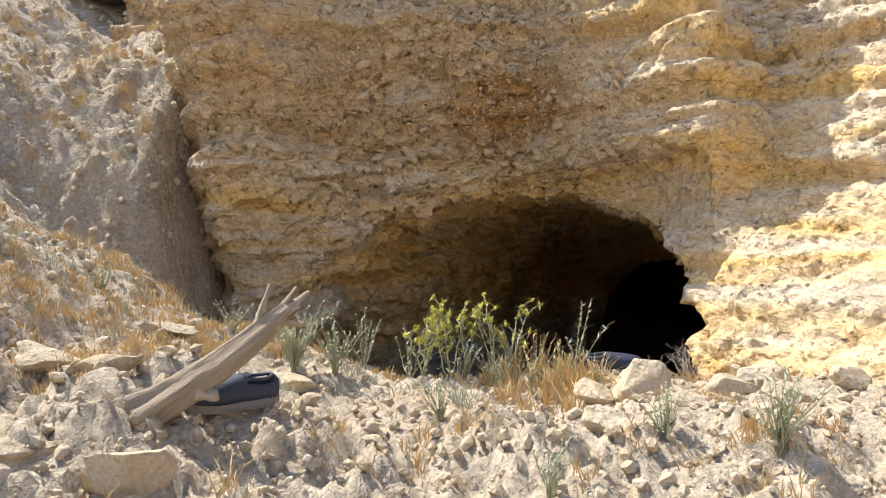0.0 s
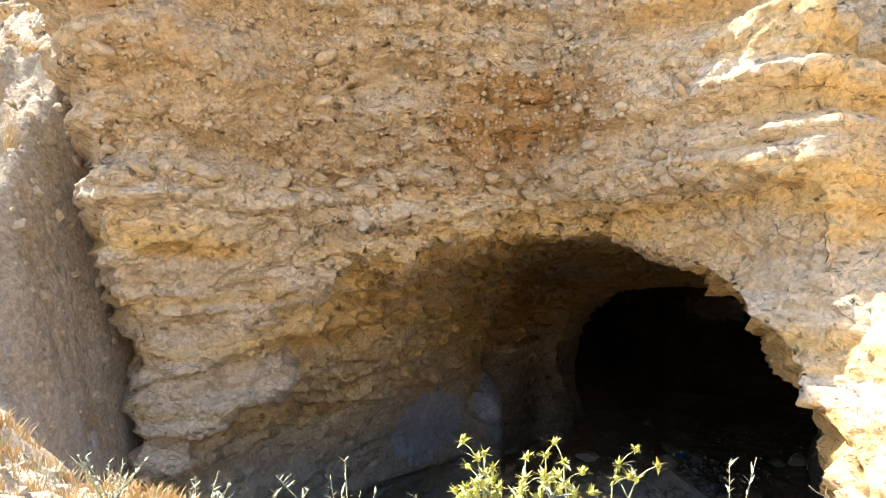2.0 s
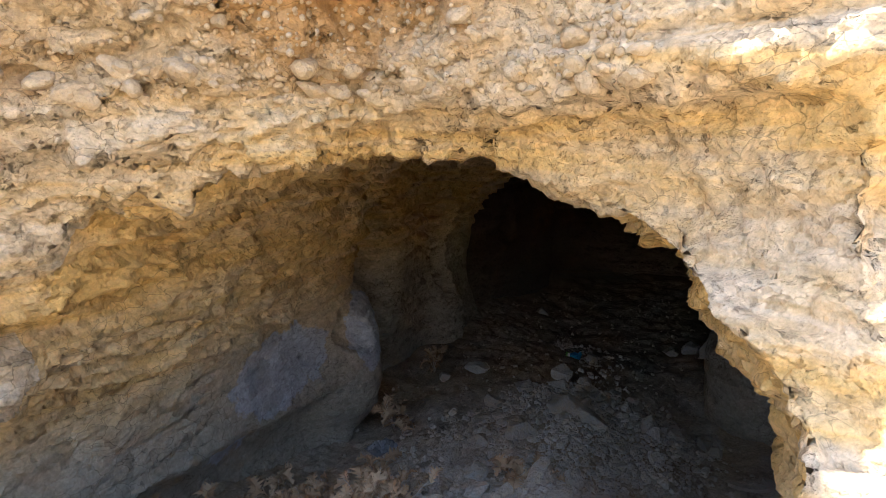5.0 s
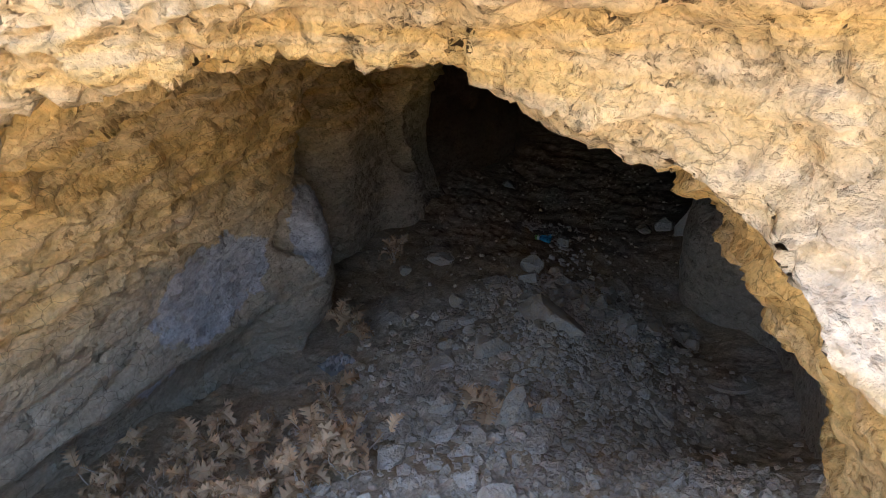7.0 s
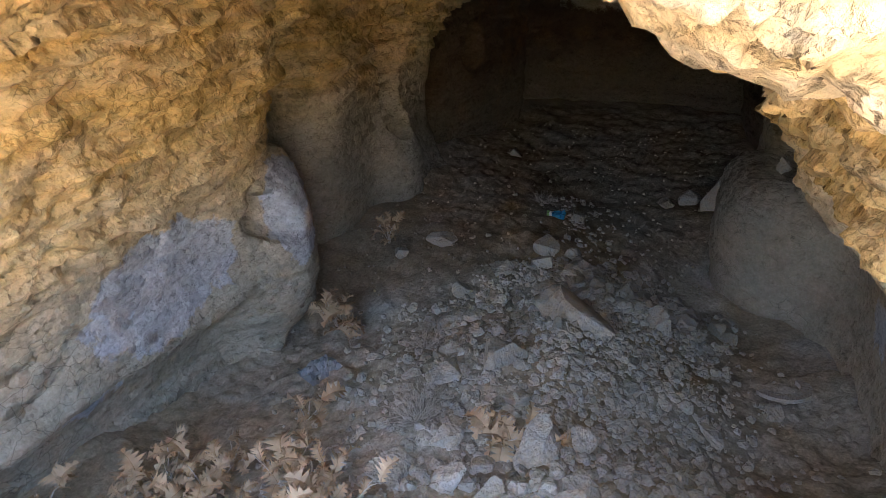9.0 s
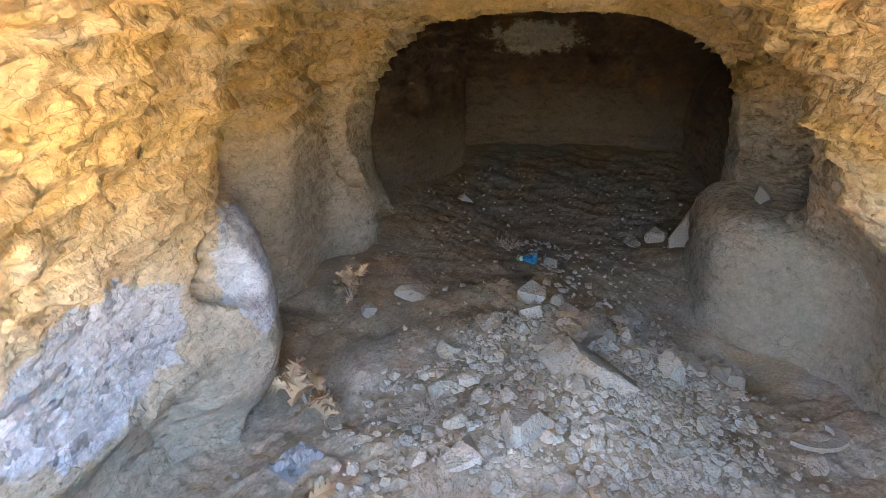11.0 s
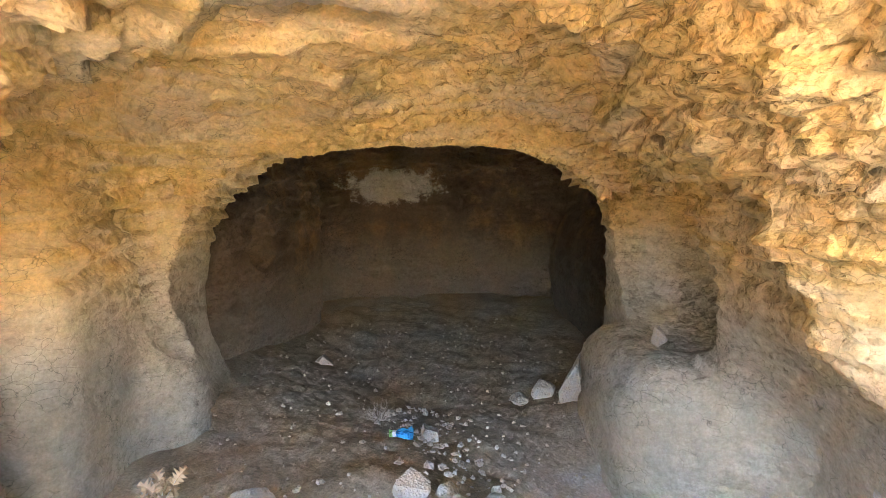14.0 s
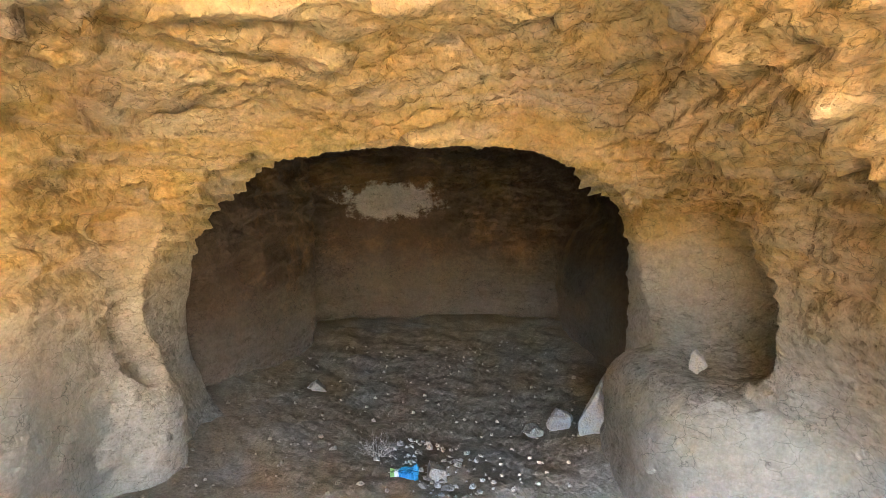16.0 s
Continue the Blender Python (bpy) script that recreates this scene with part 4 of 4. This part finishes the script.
def dead_thistle(x, y, size, leaves, seed, label, upright=0.6, group="dead thistles", leaf_scale=1.0):
    r = np.random.RandomState(seed)
    root = new("dead_thistle")
    root.location = (x, y, float(surface_z(x, y)) - 0.01)
    spots = []
    for s in range(3 + leaves // 6):
        a = r.uniform(0, 6.28)
        out = r.uniform(0.2, 1.0) * (1.2 - upright)
        t = np.linspace(0, 1, 7)
        h = size * r.uniform(0.6, 1.1)
        pts = np.stack([np.cos(a) * out * h * t, np.sin(a) * out * h * t, h * upright * t * (1.25 - 0.35 * t)], -1)
        pts += np.cumsum(r.normal(0, 0.006, (7, 3)), 0)
        stem = Geo()
        stem.tube(pts, np.linspace(0.006, 0.002, 7), 5)
        part("stem", stem, M_TWIG, root)
        spots.append(pts)
    for k in range(leaves):
        pts = spots[r.randint(len(spots))]
        p = pts[r.randint(1, 7)]
        leaf = new("leaf", LEAF_MESHES[r.randint(4)])
        leaf.parent = root
        sc = leaf_scale * r.uniform(0.6, 1.25) * size / 0.3
        leaf.matrix_basis = Matrix.LocRotScale(p, Euler((r.uniform(-0.9, 0.9), r.uniform(-1.0, 0.4), r.uniform(0, 6.28))), (sc, sc, sc))
    return tagged(root, label, "plant", group)


r = np.random.RandomState(5)
for k in range(22):
    x = -0.50 + 1.35 * (k % 6) / 5 + r.uniform(-0.12, 0.12)
    y = 6.75 + 0.90 * (k // 6) / 3 + r.uniform(-0.12, 0.12) - 0.08 * x
    dead_thistle(x, y, r.uniform(0.28, 0.40), 24, 100 + k, "curled tan dead thistle in a dry patch", 0.55, leaf_scale=0.62)
dead_thistle(1.80, 7.18, 0.26, 16, 140, "orange-brown dead thistle on the debris", 0.45)
dead_thistle(2.02, 7.05, 0.20, 10, 141, "orange-brown dead thistle on the debris", 0.4)
dead_thistle(1.22, 9.45, 0.40, 16, 142, "tall bleached dead thistle by the wall", 0.8, leaf_scale=0.8)
dead_thistle(1.28, 9.15, 0.30, 10, 143, "bleached dead thistle by the wall", 0.7)
dead_thistle(0.85, 8.05, 0.28, 8, 144, "brown dead thistle by the wall", 0.6)
dead_thistle(2.0, 11.0, 0.40, 30, 145, "pale curled dead bush on the cave floor", 0.85, leaf_scale=0.6)


def twig_ball(x, y, size, count, seed, label, squash=0.8):
    """A dried round bush of fine forking twigs."""
    r = np.random.RandomState(seed)
    root = new("dry_bush")
    root.location = (x, y, float(surface_z(x, y)) - 0.01)
    g = Geo()
    for _ in range(count):
        d = r.normal(size=3)
        d[2] = abs(d[2]) * squash + 0.15
        d /= np.linalg.norm(d)
        p = np.zeros(3)
        pts = [p]
        for s in range(4):
            p = p + d * size / 4
            d = d + r.normal(0, 0.28, 3)
            d /= np.linalg.norm(d)
            pts.append(p)
            if s > 0:
                e = d + r.normal(0, 0.6, 3)
                e /= np.linalg.norm(e)
                g.tube(np.array([p, p + e * size * 0.18, p + e * size * 0.3 + (0, 0, 0.01)]), [0.0013, 0.001, 0.0006], 3)
        g.tube(np.array(pts), np.linspace(0.0026, 0.0008, 5), 3)
    part("branching", g, M_TWIG, root)
    return tagged(root, label, "bush", "dry bushes")


twig_ball(1.42, 7.45, 0.22, 90, 1, "round grey dried bush on the debris")
twig_ball(1.75, 8.55, 0.16, 60, 2, "small grey dried bush on the debris")
twig_ball(-0.25, 6.75, 0.34, 90, 3, "grey dried bush by the cave wall")
twig_ball(4.25, 11.95, 0.2, 50, 4, "grey dried bush on the cave floor")
twig_ball(1.38, 3.62, 0.20, 26, 5, "dry twiggy weed at the cave mouth", 1.6)
twig_ball(1.15, 3.66, 0.14, 22, 6, "dry twiggy weed at the cave mouth", 1.2)


def sprig_bush(x, y, height, stems, seed, label, lean=0.75, material=None, name="shrub", leafy=22):
    """A grey-green shrub of thin upright stems set with short narrow leaves."""
    r = np.random.RandomState(seed)
    root = new(name)
    root.location = (x, y, float(surface_z(x, y)) - 0.01)
    gs, gl = Geo(), Geo()
    for _ in range(stems):
        a, out, h = r.uniform(0, 6.28), r.uniform(0.05, lean), height * r.uniform(0.55, 1.05)
        t = np.linspace(0, 1, 6)
        pts = np.stack([np.cos(a) * out * h * t ** 1.4, np.sin(a) * out * h * t ** 1.4, h * t], -1) + np.cumsum(r.normal(0, 0.004, (6, 3)), 0)
        gs.tube(pts, np.linspace(0.0028, 0.0009, 6), 4)
        for k in range(leafy):
            q = r.uniform(0.25, 1.0)
            p = np.array([np.interp(q, t, pts[:, i]) for i in range(3)])
            b = r.uniform(0, 6.28)
            way = np.array((np.cos(b), np.sin(b), r.uniform(0.3, 1.1)))
            gl.blade(p, way / np.linalg.norm(way), height * r.uniform(0.05, 0.13), 0.006, 0.1)
    tagged(part("stem", gs, M_STEM, root), kind="stuff")
    tagged(part("foliage", gl, material or M_SAGE, root), kind="stuff")
    return tagged(root, label, "shrub", "shrubs on the mound")


for row in (
    (-0.60, 2.85, 0.30, 34, "grey-green bushy shrub beside the log"),
    (-0.44, 2.95, 0.24, 22, "grey-green shrub on the ridge"),
    (-0.34, 3.25, 0.34, 7, "tall thin grey-green weed on the ridge"),
    (-0.12, 3.30, 0.33, 6, "tall thin grey-green weed on the ridge"),
    (-0.75, 3.25, 0.26, 8, "thin grey-green weed on the ridge"),
    (0.15, 3.18, 0.22, 16, "leafy green weed under the thistle"),
    (0.30, 3.05, 0.22, 12, "leafy green weed under the thistle"),
    (0.66, 3.10, 0.38, 4, "single tall grey weed stalk on the ridge"),
    (1.05, 1.95, 0.26, 30, "pale grey-green shrub on the slope"),
    (0.75, 2.05, 0.20, 20, "pale grey-green shrub on the slope"),
    (0.05, 2.30, 0.17, 14, "small grey-green weed on the bank"),
    (-0.32, 1.28, 0.17, 8, "dried grey weed in front of the bank"),
    (-0.42, 1.36, 0.14, 8, "dried grey weed in front of the bank"),
    (0.35, 1.75, 0.16, 12, "small grey-green weed on the bank"),
    (-1.55, 3.05, 0.14, 12, "small grey-green weed on the mound"),
    (-1.05, 3.40, 0.17, 10, "small grey-green weed on the mound"),
):
    x, y, h, n, label = row
    sprig_bush(x, y, h, n, int(abs(x * 100) + y * 10), label)


def golden_thistle(x, y, height, seed, label):
    """A yellow-green thistle: branching stems, each tip with a star of spiny bracts."""
    r = np.random.RandomState(seed)
    root = new("golden_thistle")
    root.location = (x, y, float(surface_z(x, y)) - 0.01)
    gs, gl = Geo(), Geo()
    heads = []
    for s in range(6):
        a = r.uniform(0, 6.28)
        out, h = r.uniform(0.1, 0.5), height * r.uniform(0.7, 1.0)
        t = np.linspace(0, 1, 7)
        pts = np.stack([np.cos(a) * out * h * t, np.sin(a) * out * h * t * 0.6, h * t], -1) + np.cumsum(r.normal(0, 0.007, (7, 3)), 0)
        gs.tube(pts, np.linspace(0.005, 0.002, 7), 5)
        heads.append(pts[-1])
        for k in range(3, 7):
            b = r.uniform(0, 6.28)
            e = pts[k] + np.array((np.cos(b) * 0.06, np.sin(b) * 0.06, 0.04))
            gs.tube(np.array([pts[k], (pts[k] + e) / 2 + (0, 0, 0.006), e]), [0.002, 0.0017, 0.0013], 4)
            heads.append(e)
        for k in range(16):
            p = pts[r.randint(1, 7)]
            b = r.uniform(0, 6.28)
            way = np.array((np.cos(b), np.sin(b), r.uniform(-0.1, 0.7)))
            gl.blade(p, way / np.linalg.norm(way), r.uniform(0.03, 0.07), 0.013, 0.1)
    part("stem", gs, M_STEM, root)
    part("foliage", gl, M_STEM, root)
    for p in heads:
        g = Geo()
        for k in range(15):
            d = r.normal(size=3)
            d[2] = d[2] * 0.6 + 0.35
            g.blade(p, d / np.linalg.norm(d), r.uniform(0.018, 0.036), 0.010, 0.0)
        v, f = BALLS[1]
        g.add(v * 0.010 + p, f)
        part("flower_head", g, M_LIME, root, "yellow spiny flower head")
    return tagged(root, label, "thistle", "yellow thistles")


golden_thistle(0.10, 3.28, 0.44, 1, "flowering yellow-green thistle on the ridge")
golden_thistle(0.32, 3.22, 0.40, 2, "flowering yellow-green thistle on the ridge")
golden_thistle(-0.05, 3.15, 0.30, 3, "small flowering yellow-green thistle on the ridge")
for k, (x, y, h) in enumerate(((0.50, 3.12, 0.27), (0.58, 3.00, 0.22), (0.44, 2.95, 0.20), (0.72, 2.88, 0.18), (0.40, 3.25, 0.25))):
    sprig_bush(x, y, h, 16, 70 + k, "golden dried weed on the ridge", 0.5, M_GRASS, "dry_weed", 14)


# ---- dry grass, one sheet of countless blades ----
def grass(name, spots, material, label):
    g = Geo()
    r = np.random.RandomState(len(spots))
    x, y, h = (np.concatenate([np.full(q[3], q[k]) for q in spots]) for k in range(3))
    count = len(x)
    a, o = r.uniform(0, 6.28, count), r.uniform(0, 0.055, count)
    bx, by = x + np.cos(a) * o, y + np.sin(a) * o
    bz = surface_z(bx, by) - 0.004
    hh = h * r.uniform(0.4, 1.1, count)
    lx, ly = r.normal(0, 0.45, count) * hh, r.normal(0, 0.45, count) * hh
    w = 0.0022
    b0 = np.stack([bx - w, by, bz], -1)
    b1 = np.stack([bx + w, by, bz], -1)
    m0 = np.stack([bx + lx * 0.4 - w * 0.7, by + ly * 0.4, bz + hh * 0.6], -1)
    m1 = np.stack([bx + lx * 0.4 + w * 0.7, by + ly * 0.4, bz + hh * 0.6], -1)
    tp = np.stack([bx + lx, by + ly, bz + hh * 0.92], -1)
    v = np.stack([b0, b1, m1, m0, tp], 1).reshape(-1, 3)
    i = np.arange(count)[:, None] * 5
    g.add(v, np.concatenate([i + np.array([[0, 1, 2]]), i + np.array([[0, 2, 3]]), i + np.array([[3, 2, 4]])]))
    return tagged(g.ob(name, material, None, False), label, "grass", kind="stuff")


r = np.random.RandomState(77)
spots = []
while len(spots) < 620:
    x, y = r.uniform(-2.6, 1.3), r.uniform(1.9, 3.75)
    d = vnoise(np.array([x * 1.7]), np.array([y * 1.7]), np.array([0.0]), 400)[0]
    if x > -0.4 and r.uniform() > 0.28 or d < -0.25:
        continue
    spots.append((x, y, r.uniform(0.02, 0.075), 26))
for _ in range(110):
    spots.append((r.uniform(-4.2, -2.2), r.uniform(4.2, 7.0), r.uniform(0.05, 0.16), 30))
for _ in range(40):
    spots.append((r.uniform(0.25, 0.8), r.uniform(2.6, 3.3), r.uniform(0.08, 0.17), 24))
for _ in range(25):
    spots.append((r.uniform(0.9, 1.6), r.uniform(3.4, 3.75), r.uniform(0.03, 0.09), 20))
for _ in range(26):
    spots.append((r.uniform(-0.9, 1.3), r.uniform(1.3, 2.2), r.uniform(0.03, 0.10), 16))
grass("dry_grass", spots, M_GRASS, "short straw-coloured dry grass on the mound")
spots = []
for _ in range(110):
    spots.append((r.uniform(-2.4, 0.2), r.uniform(2.3, 3.7), r.uniform(0.03, 0.08), 20))
for _ in range(30):
    spots.append((r.uniform(-3.8, -2.4), r.uniform(4.6, 6.6), r.uniform(0.05, 0.12), 22))
grass("weeds", spots, M_SAGE, "low grey-green weeds among dry grass")


# ---- litter ----
def crumpled(name, size, m, material, label, category, seed, bands=()):
    root = new(name)
    n = 14
    u, v = np.meshgrid(np.linspace(-0.5, 0.5, n), np.linspace(-0.5, 0.5, n), indexing="ij")
    z = size[2] * (fbm(u * 4, v * 4, u * 0, 3, seed) * 0.7 + 1 - 3.4 * np.abs(v) ** 2.2)
    zb = np.minimum(z - 0.004, -0.01 + 0.1 * z)
    i, j = np.meshgrid(np.arange(n - 1), np.arange(n - 1), indexing="ij")
    q = (i * n + j).ravel()
    for piece, mat_, lo, hi in (("wrapper", material, 0.0, 1.0),) if not bands else bands:
        g = Geo()
        top = np.stack([u * size[0], v * size[1], z + 0.002], -1).reshape(-1, 3)
        bot = np.stack([u * size[0], v * size[1], zb], -1).reshape(-1, 3)
        qq = q[((q // n) / (n - 1) >= lo - 1e-6) & ((q // n) / (n - 1) < hi - 1e-6)]
        f = np.concatenate([np.stack([qq, qq + n, qq + n + 1], -1), np.stack([qq, qq + n + 1, qq + 1], -1)])
        g.add(top, f)
        g.add(bot, f[:, ::-1])
        part(piece, g, mat_, root, "", False)
    root.matrix_basis = m
    return tagged(root, label, category)


packet = crumpled("snack_packet", (0.22, 0.15, 0.03), pose(4.10, 11.28, float(surface_z(4.1, 11.28)) + 0.015, 18, -10, -40), M_BLUE,
                  "crumpled blue foil packet with white and green print", "packet", 3,
                  (("wrapper", M_BLUE, 0.28, 1.0), ("white_print", M_WHITE, 0.12, 0.28), ("green_print", M_GREEN, 0.0, 0.12)))
crumpled("rag", (0.26, 0.2, 0.05), pose(0.98, 8.62, float(surface_z(0.98, 8.62)) + 0.02, 6, 4, 30), M_RAG, "crumpled grey-blue rag on the cave floor", "rag", 9)
crumpled("rag", (0.22, 0.2, 0.04), pose(0.55, 6.2, float(surface_z(0.55, 6.2)) + 0.03, 6, 4, 80), M_RAG, "crumpled grey-blue rag among dead thistles", "rag", 12)

# ---- rubble: stones told apart near the path, the rest as one mass ----
ROCK_MESHES = []
for k in range(9):
    v, f = rock_shape(500 + k, 3, 9, 0.05, 0.3)
    g = Geo()
    g.add(v * 0.5, f)
    tmp = g.ob("rock", M_STONE_CAVE if k < 5 else M_STONE_SUN, None, False)
    ROCK_MESHES.append(tmp.data)
    bpy.data.objects.remove(tmp)


def rubble_spot(r):
    """Somewhere on the debris slope, thickest on its right flank."""
    while True:
        x, y = r.uniform(0.4, 5.2), r.uniform(5.5, 12.4)
        crest = float(np.interp(y, [5, 7, 8.7, 10, 12], [1.0, 1.6, 2.7, 3.0, 3.6]))
        side = x - crest
        dens = math.exp(-((side - 0.8) / 0.75) ** 2) * (1 if y < 9.9 else 0.14 if side > 0.8 else 0.01) + 0.45 * math.exp(-((side + 0.2) / 0.9) ** 2) * (y < 9.4) + 0.004
        if r.uniform() < dens:
            return x, y


r = np.random.RandomState(21)
for k in range(130):
    x, y = rubble_spot(r)
    s = 0.06 + 0.12 * r.uniform() ** 2.2
    ob = new("rock", ROCK_MESHES[r.randint(5)])
    size = s * r.uniform(0.7, 1.35, 3) * (1, 1, 0.75)
    ob.matrix_basis = Matrix.LocRotScale((x, y, float(surface_z(x, y)) + size[2] * 0.22), Euler((r.uniform(-0.4, 0.4), r.uniform(-0.4, 0.4), r.uniform(0, 6.28))), size)
    tagged(ob, "broken grey stone in the cave rubble", "rock", "cave rubble")
for k in range(70):
    x, y = 3.7 + r.normal(0, 0.42), 9.2 + r.normal(0, 0.34)
    s = 0.10 + 0.13 * r.uniform() ** 1.6
    ob = new("rock", ROCK_MESHES[r.randint(5)])
    size = s * r.uniform(0.7, 1.35, 3) * (1, 1, 0.8)
    ob.matrix_basis = Matrix.LocRotScale((x, y, float(surface_z(x, y)) + size[2] * 0.25), Euler((r.uniform(-0.5, 0.5), r.uniform(-0.5, 0.5), r.uniform(0, 6.28))), size)
    tagged(ob, "angular pale grey block in the cave rubble", "rock", "cave rubble")
for k in range(70):
    x, y = r.uniform(-1.9, 2.1), r.uniform(1.15, 3.5)
    if y > 2.4 and r.uniform() < 0.6:
        continue
    s = 0.035 + 0.085 * r.uniform() ** 2
    ob = new("rock", ROCK_MESHES[5 + r.randint(4)])
    size = s * r.uniform(0.7, 1.35, 3) * (1, 1, 0.75)
    ob.matrix_basis = Matrix.LocRotScale((x, y, float(surface_z(x, y)) + size[2] * 0.15), Euler((r.uniform(-0.4, 0.4), r.uniform(-0.4, 0.4), r.uniform(0, 6.28))), size)
    tagged(ob, "small pale stone on the mound", "rock", "small stones on the mound")


M_GRIT = stone_material("brown grit", (0.40, 0.34, 0.26), (0.50, 0.44, 0.35))


def gravel(name, count, place, lo, hi, material, label, seed):
    r = np.random.RandomState(seed)
    shapes = [rock_shape(700 + k, 1, 6, 0.0) for k in range(8)]
    g = Geo()
    xy = np.array([place(r) for _ in range(count)])
    zz = surface_z(xy[:, 0], xy[:, 1])
    for (x, y), z in zip(xy, zz):
        s = lo + (hi - lo) * r.uniform() ** 2.5
        v, f = shapes[r.randint(8)]
        g.add((v * 0.5 * s * r.uniform(0.7, 1.3, 3)) @ turn3(r, 0.8) + (x, y, z + 0.12 * s), f)
    return tagged(g.ob(name, material, None, False), label, "gravel", kind="stuff")


gravel("rubble", 6800, rubble_spot, 0.018, 0.085, M_STONE_CAVE, "broken grey rubble covering the cave floor", 31)
gravel("floor_grit", 900, lambda r: from_uv(r.uniform(2.0, 10.5), r.uniform(-2.6, 1.7)), 0.010, 0.05, M_GRIT, "scattered grit on the cave floor", 32)


def mound_spot(r):
    while True:
        x, y = r.uniform(-2.4, 2.4), r.uniform(0.9, 3.7)
        if r.uniform() < (1.0 if y < 2.2 else 0.45) * (1.0 if x < 1.5 or y < 3.2 else 0.6):
            return x, y


gravel("gravel", 8500, mound_spot, 0.006, 0.045, M_STONE_SUN, "pale crumbly gravel on the mound", 33)
gravel("hill_gravel", 1500, lambda r: (r.uniform(-5, -1.9), r.uniform(4.0, 7.5)), 0.015, 0.08, M_STONE_SUN, "pale gravel on the hillside", 34)

# ---- pebbles let into the cliff's gravel bed ----
PEBBLE_MESHES = []
for k in range(6):
    v, f = rock_shape(900 + k, 2, 5, 0.05)
    g = Geo()
    g.add(v * 0.5, f)
    tmp = g.ob("pebble", M_PEBBLE)
    PEBBLE_MESHES.append(tmp.data)
    bpy.data.objects.remove(tmp)
r = np.random.RandomState(41)
cand = np.where((rock_cliff > -0.1) & (rock_p[:, 2] > 2.22) & (rock_p[:, 2] < 3.7) & (rock_p[:, 0] > -1.9) & (rock_p[:, 0] < 1.35) & (rock_n[:, 1] < -0.3))[0]
ledge = cand[(rock_p[cand, 2] < 2.34)]
made = 0
for k in range(300):
    on_ledge = k < 90
    i = (ledge if on_ledge else cand)[r.randint(len(ledge if on_ledge else cand))]
    s = (0.035 + 0.075 * r.uniform() ** 2) if on_ledge else (0.02 + 0.085 * r.uniform() ** 3)
    ob = new("pebble", PEBBLE_MESHES[r.randint(6)])
    ob.parent = cliff
    p = rock_p[i] + rock_n[i] * s * 0.12
    ob.matrix_basis = Matrix.LocRotScale(p, Euler((r.uniform(-0.5, 0.5), r.uniform(-0.6, 0.6), r.uniform(-0.8, 0.8))), s * r.uniform(0.7, 1.3, 3) * (1.25, 0.9, 0.75))
g = Geo()
for k in range(6000):
    i = cand[r.randint(len(cand))]
    s = 0.008 + 0.03 * r.uniform() ** 2
    v, f = BALLS[1]
    g.add((v * 0.5 * s * r.uniform(0.6, 1.4, 3)) @ turn3(r, 1.0) + rock_p[i] + rock_n[i] * s * 0.1, f)
tagged(g.ob("bed_gravel", M_PEBBLE), "fine gravel set in the cliff face", "gravel", kind="stuff")
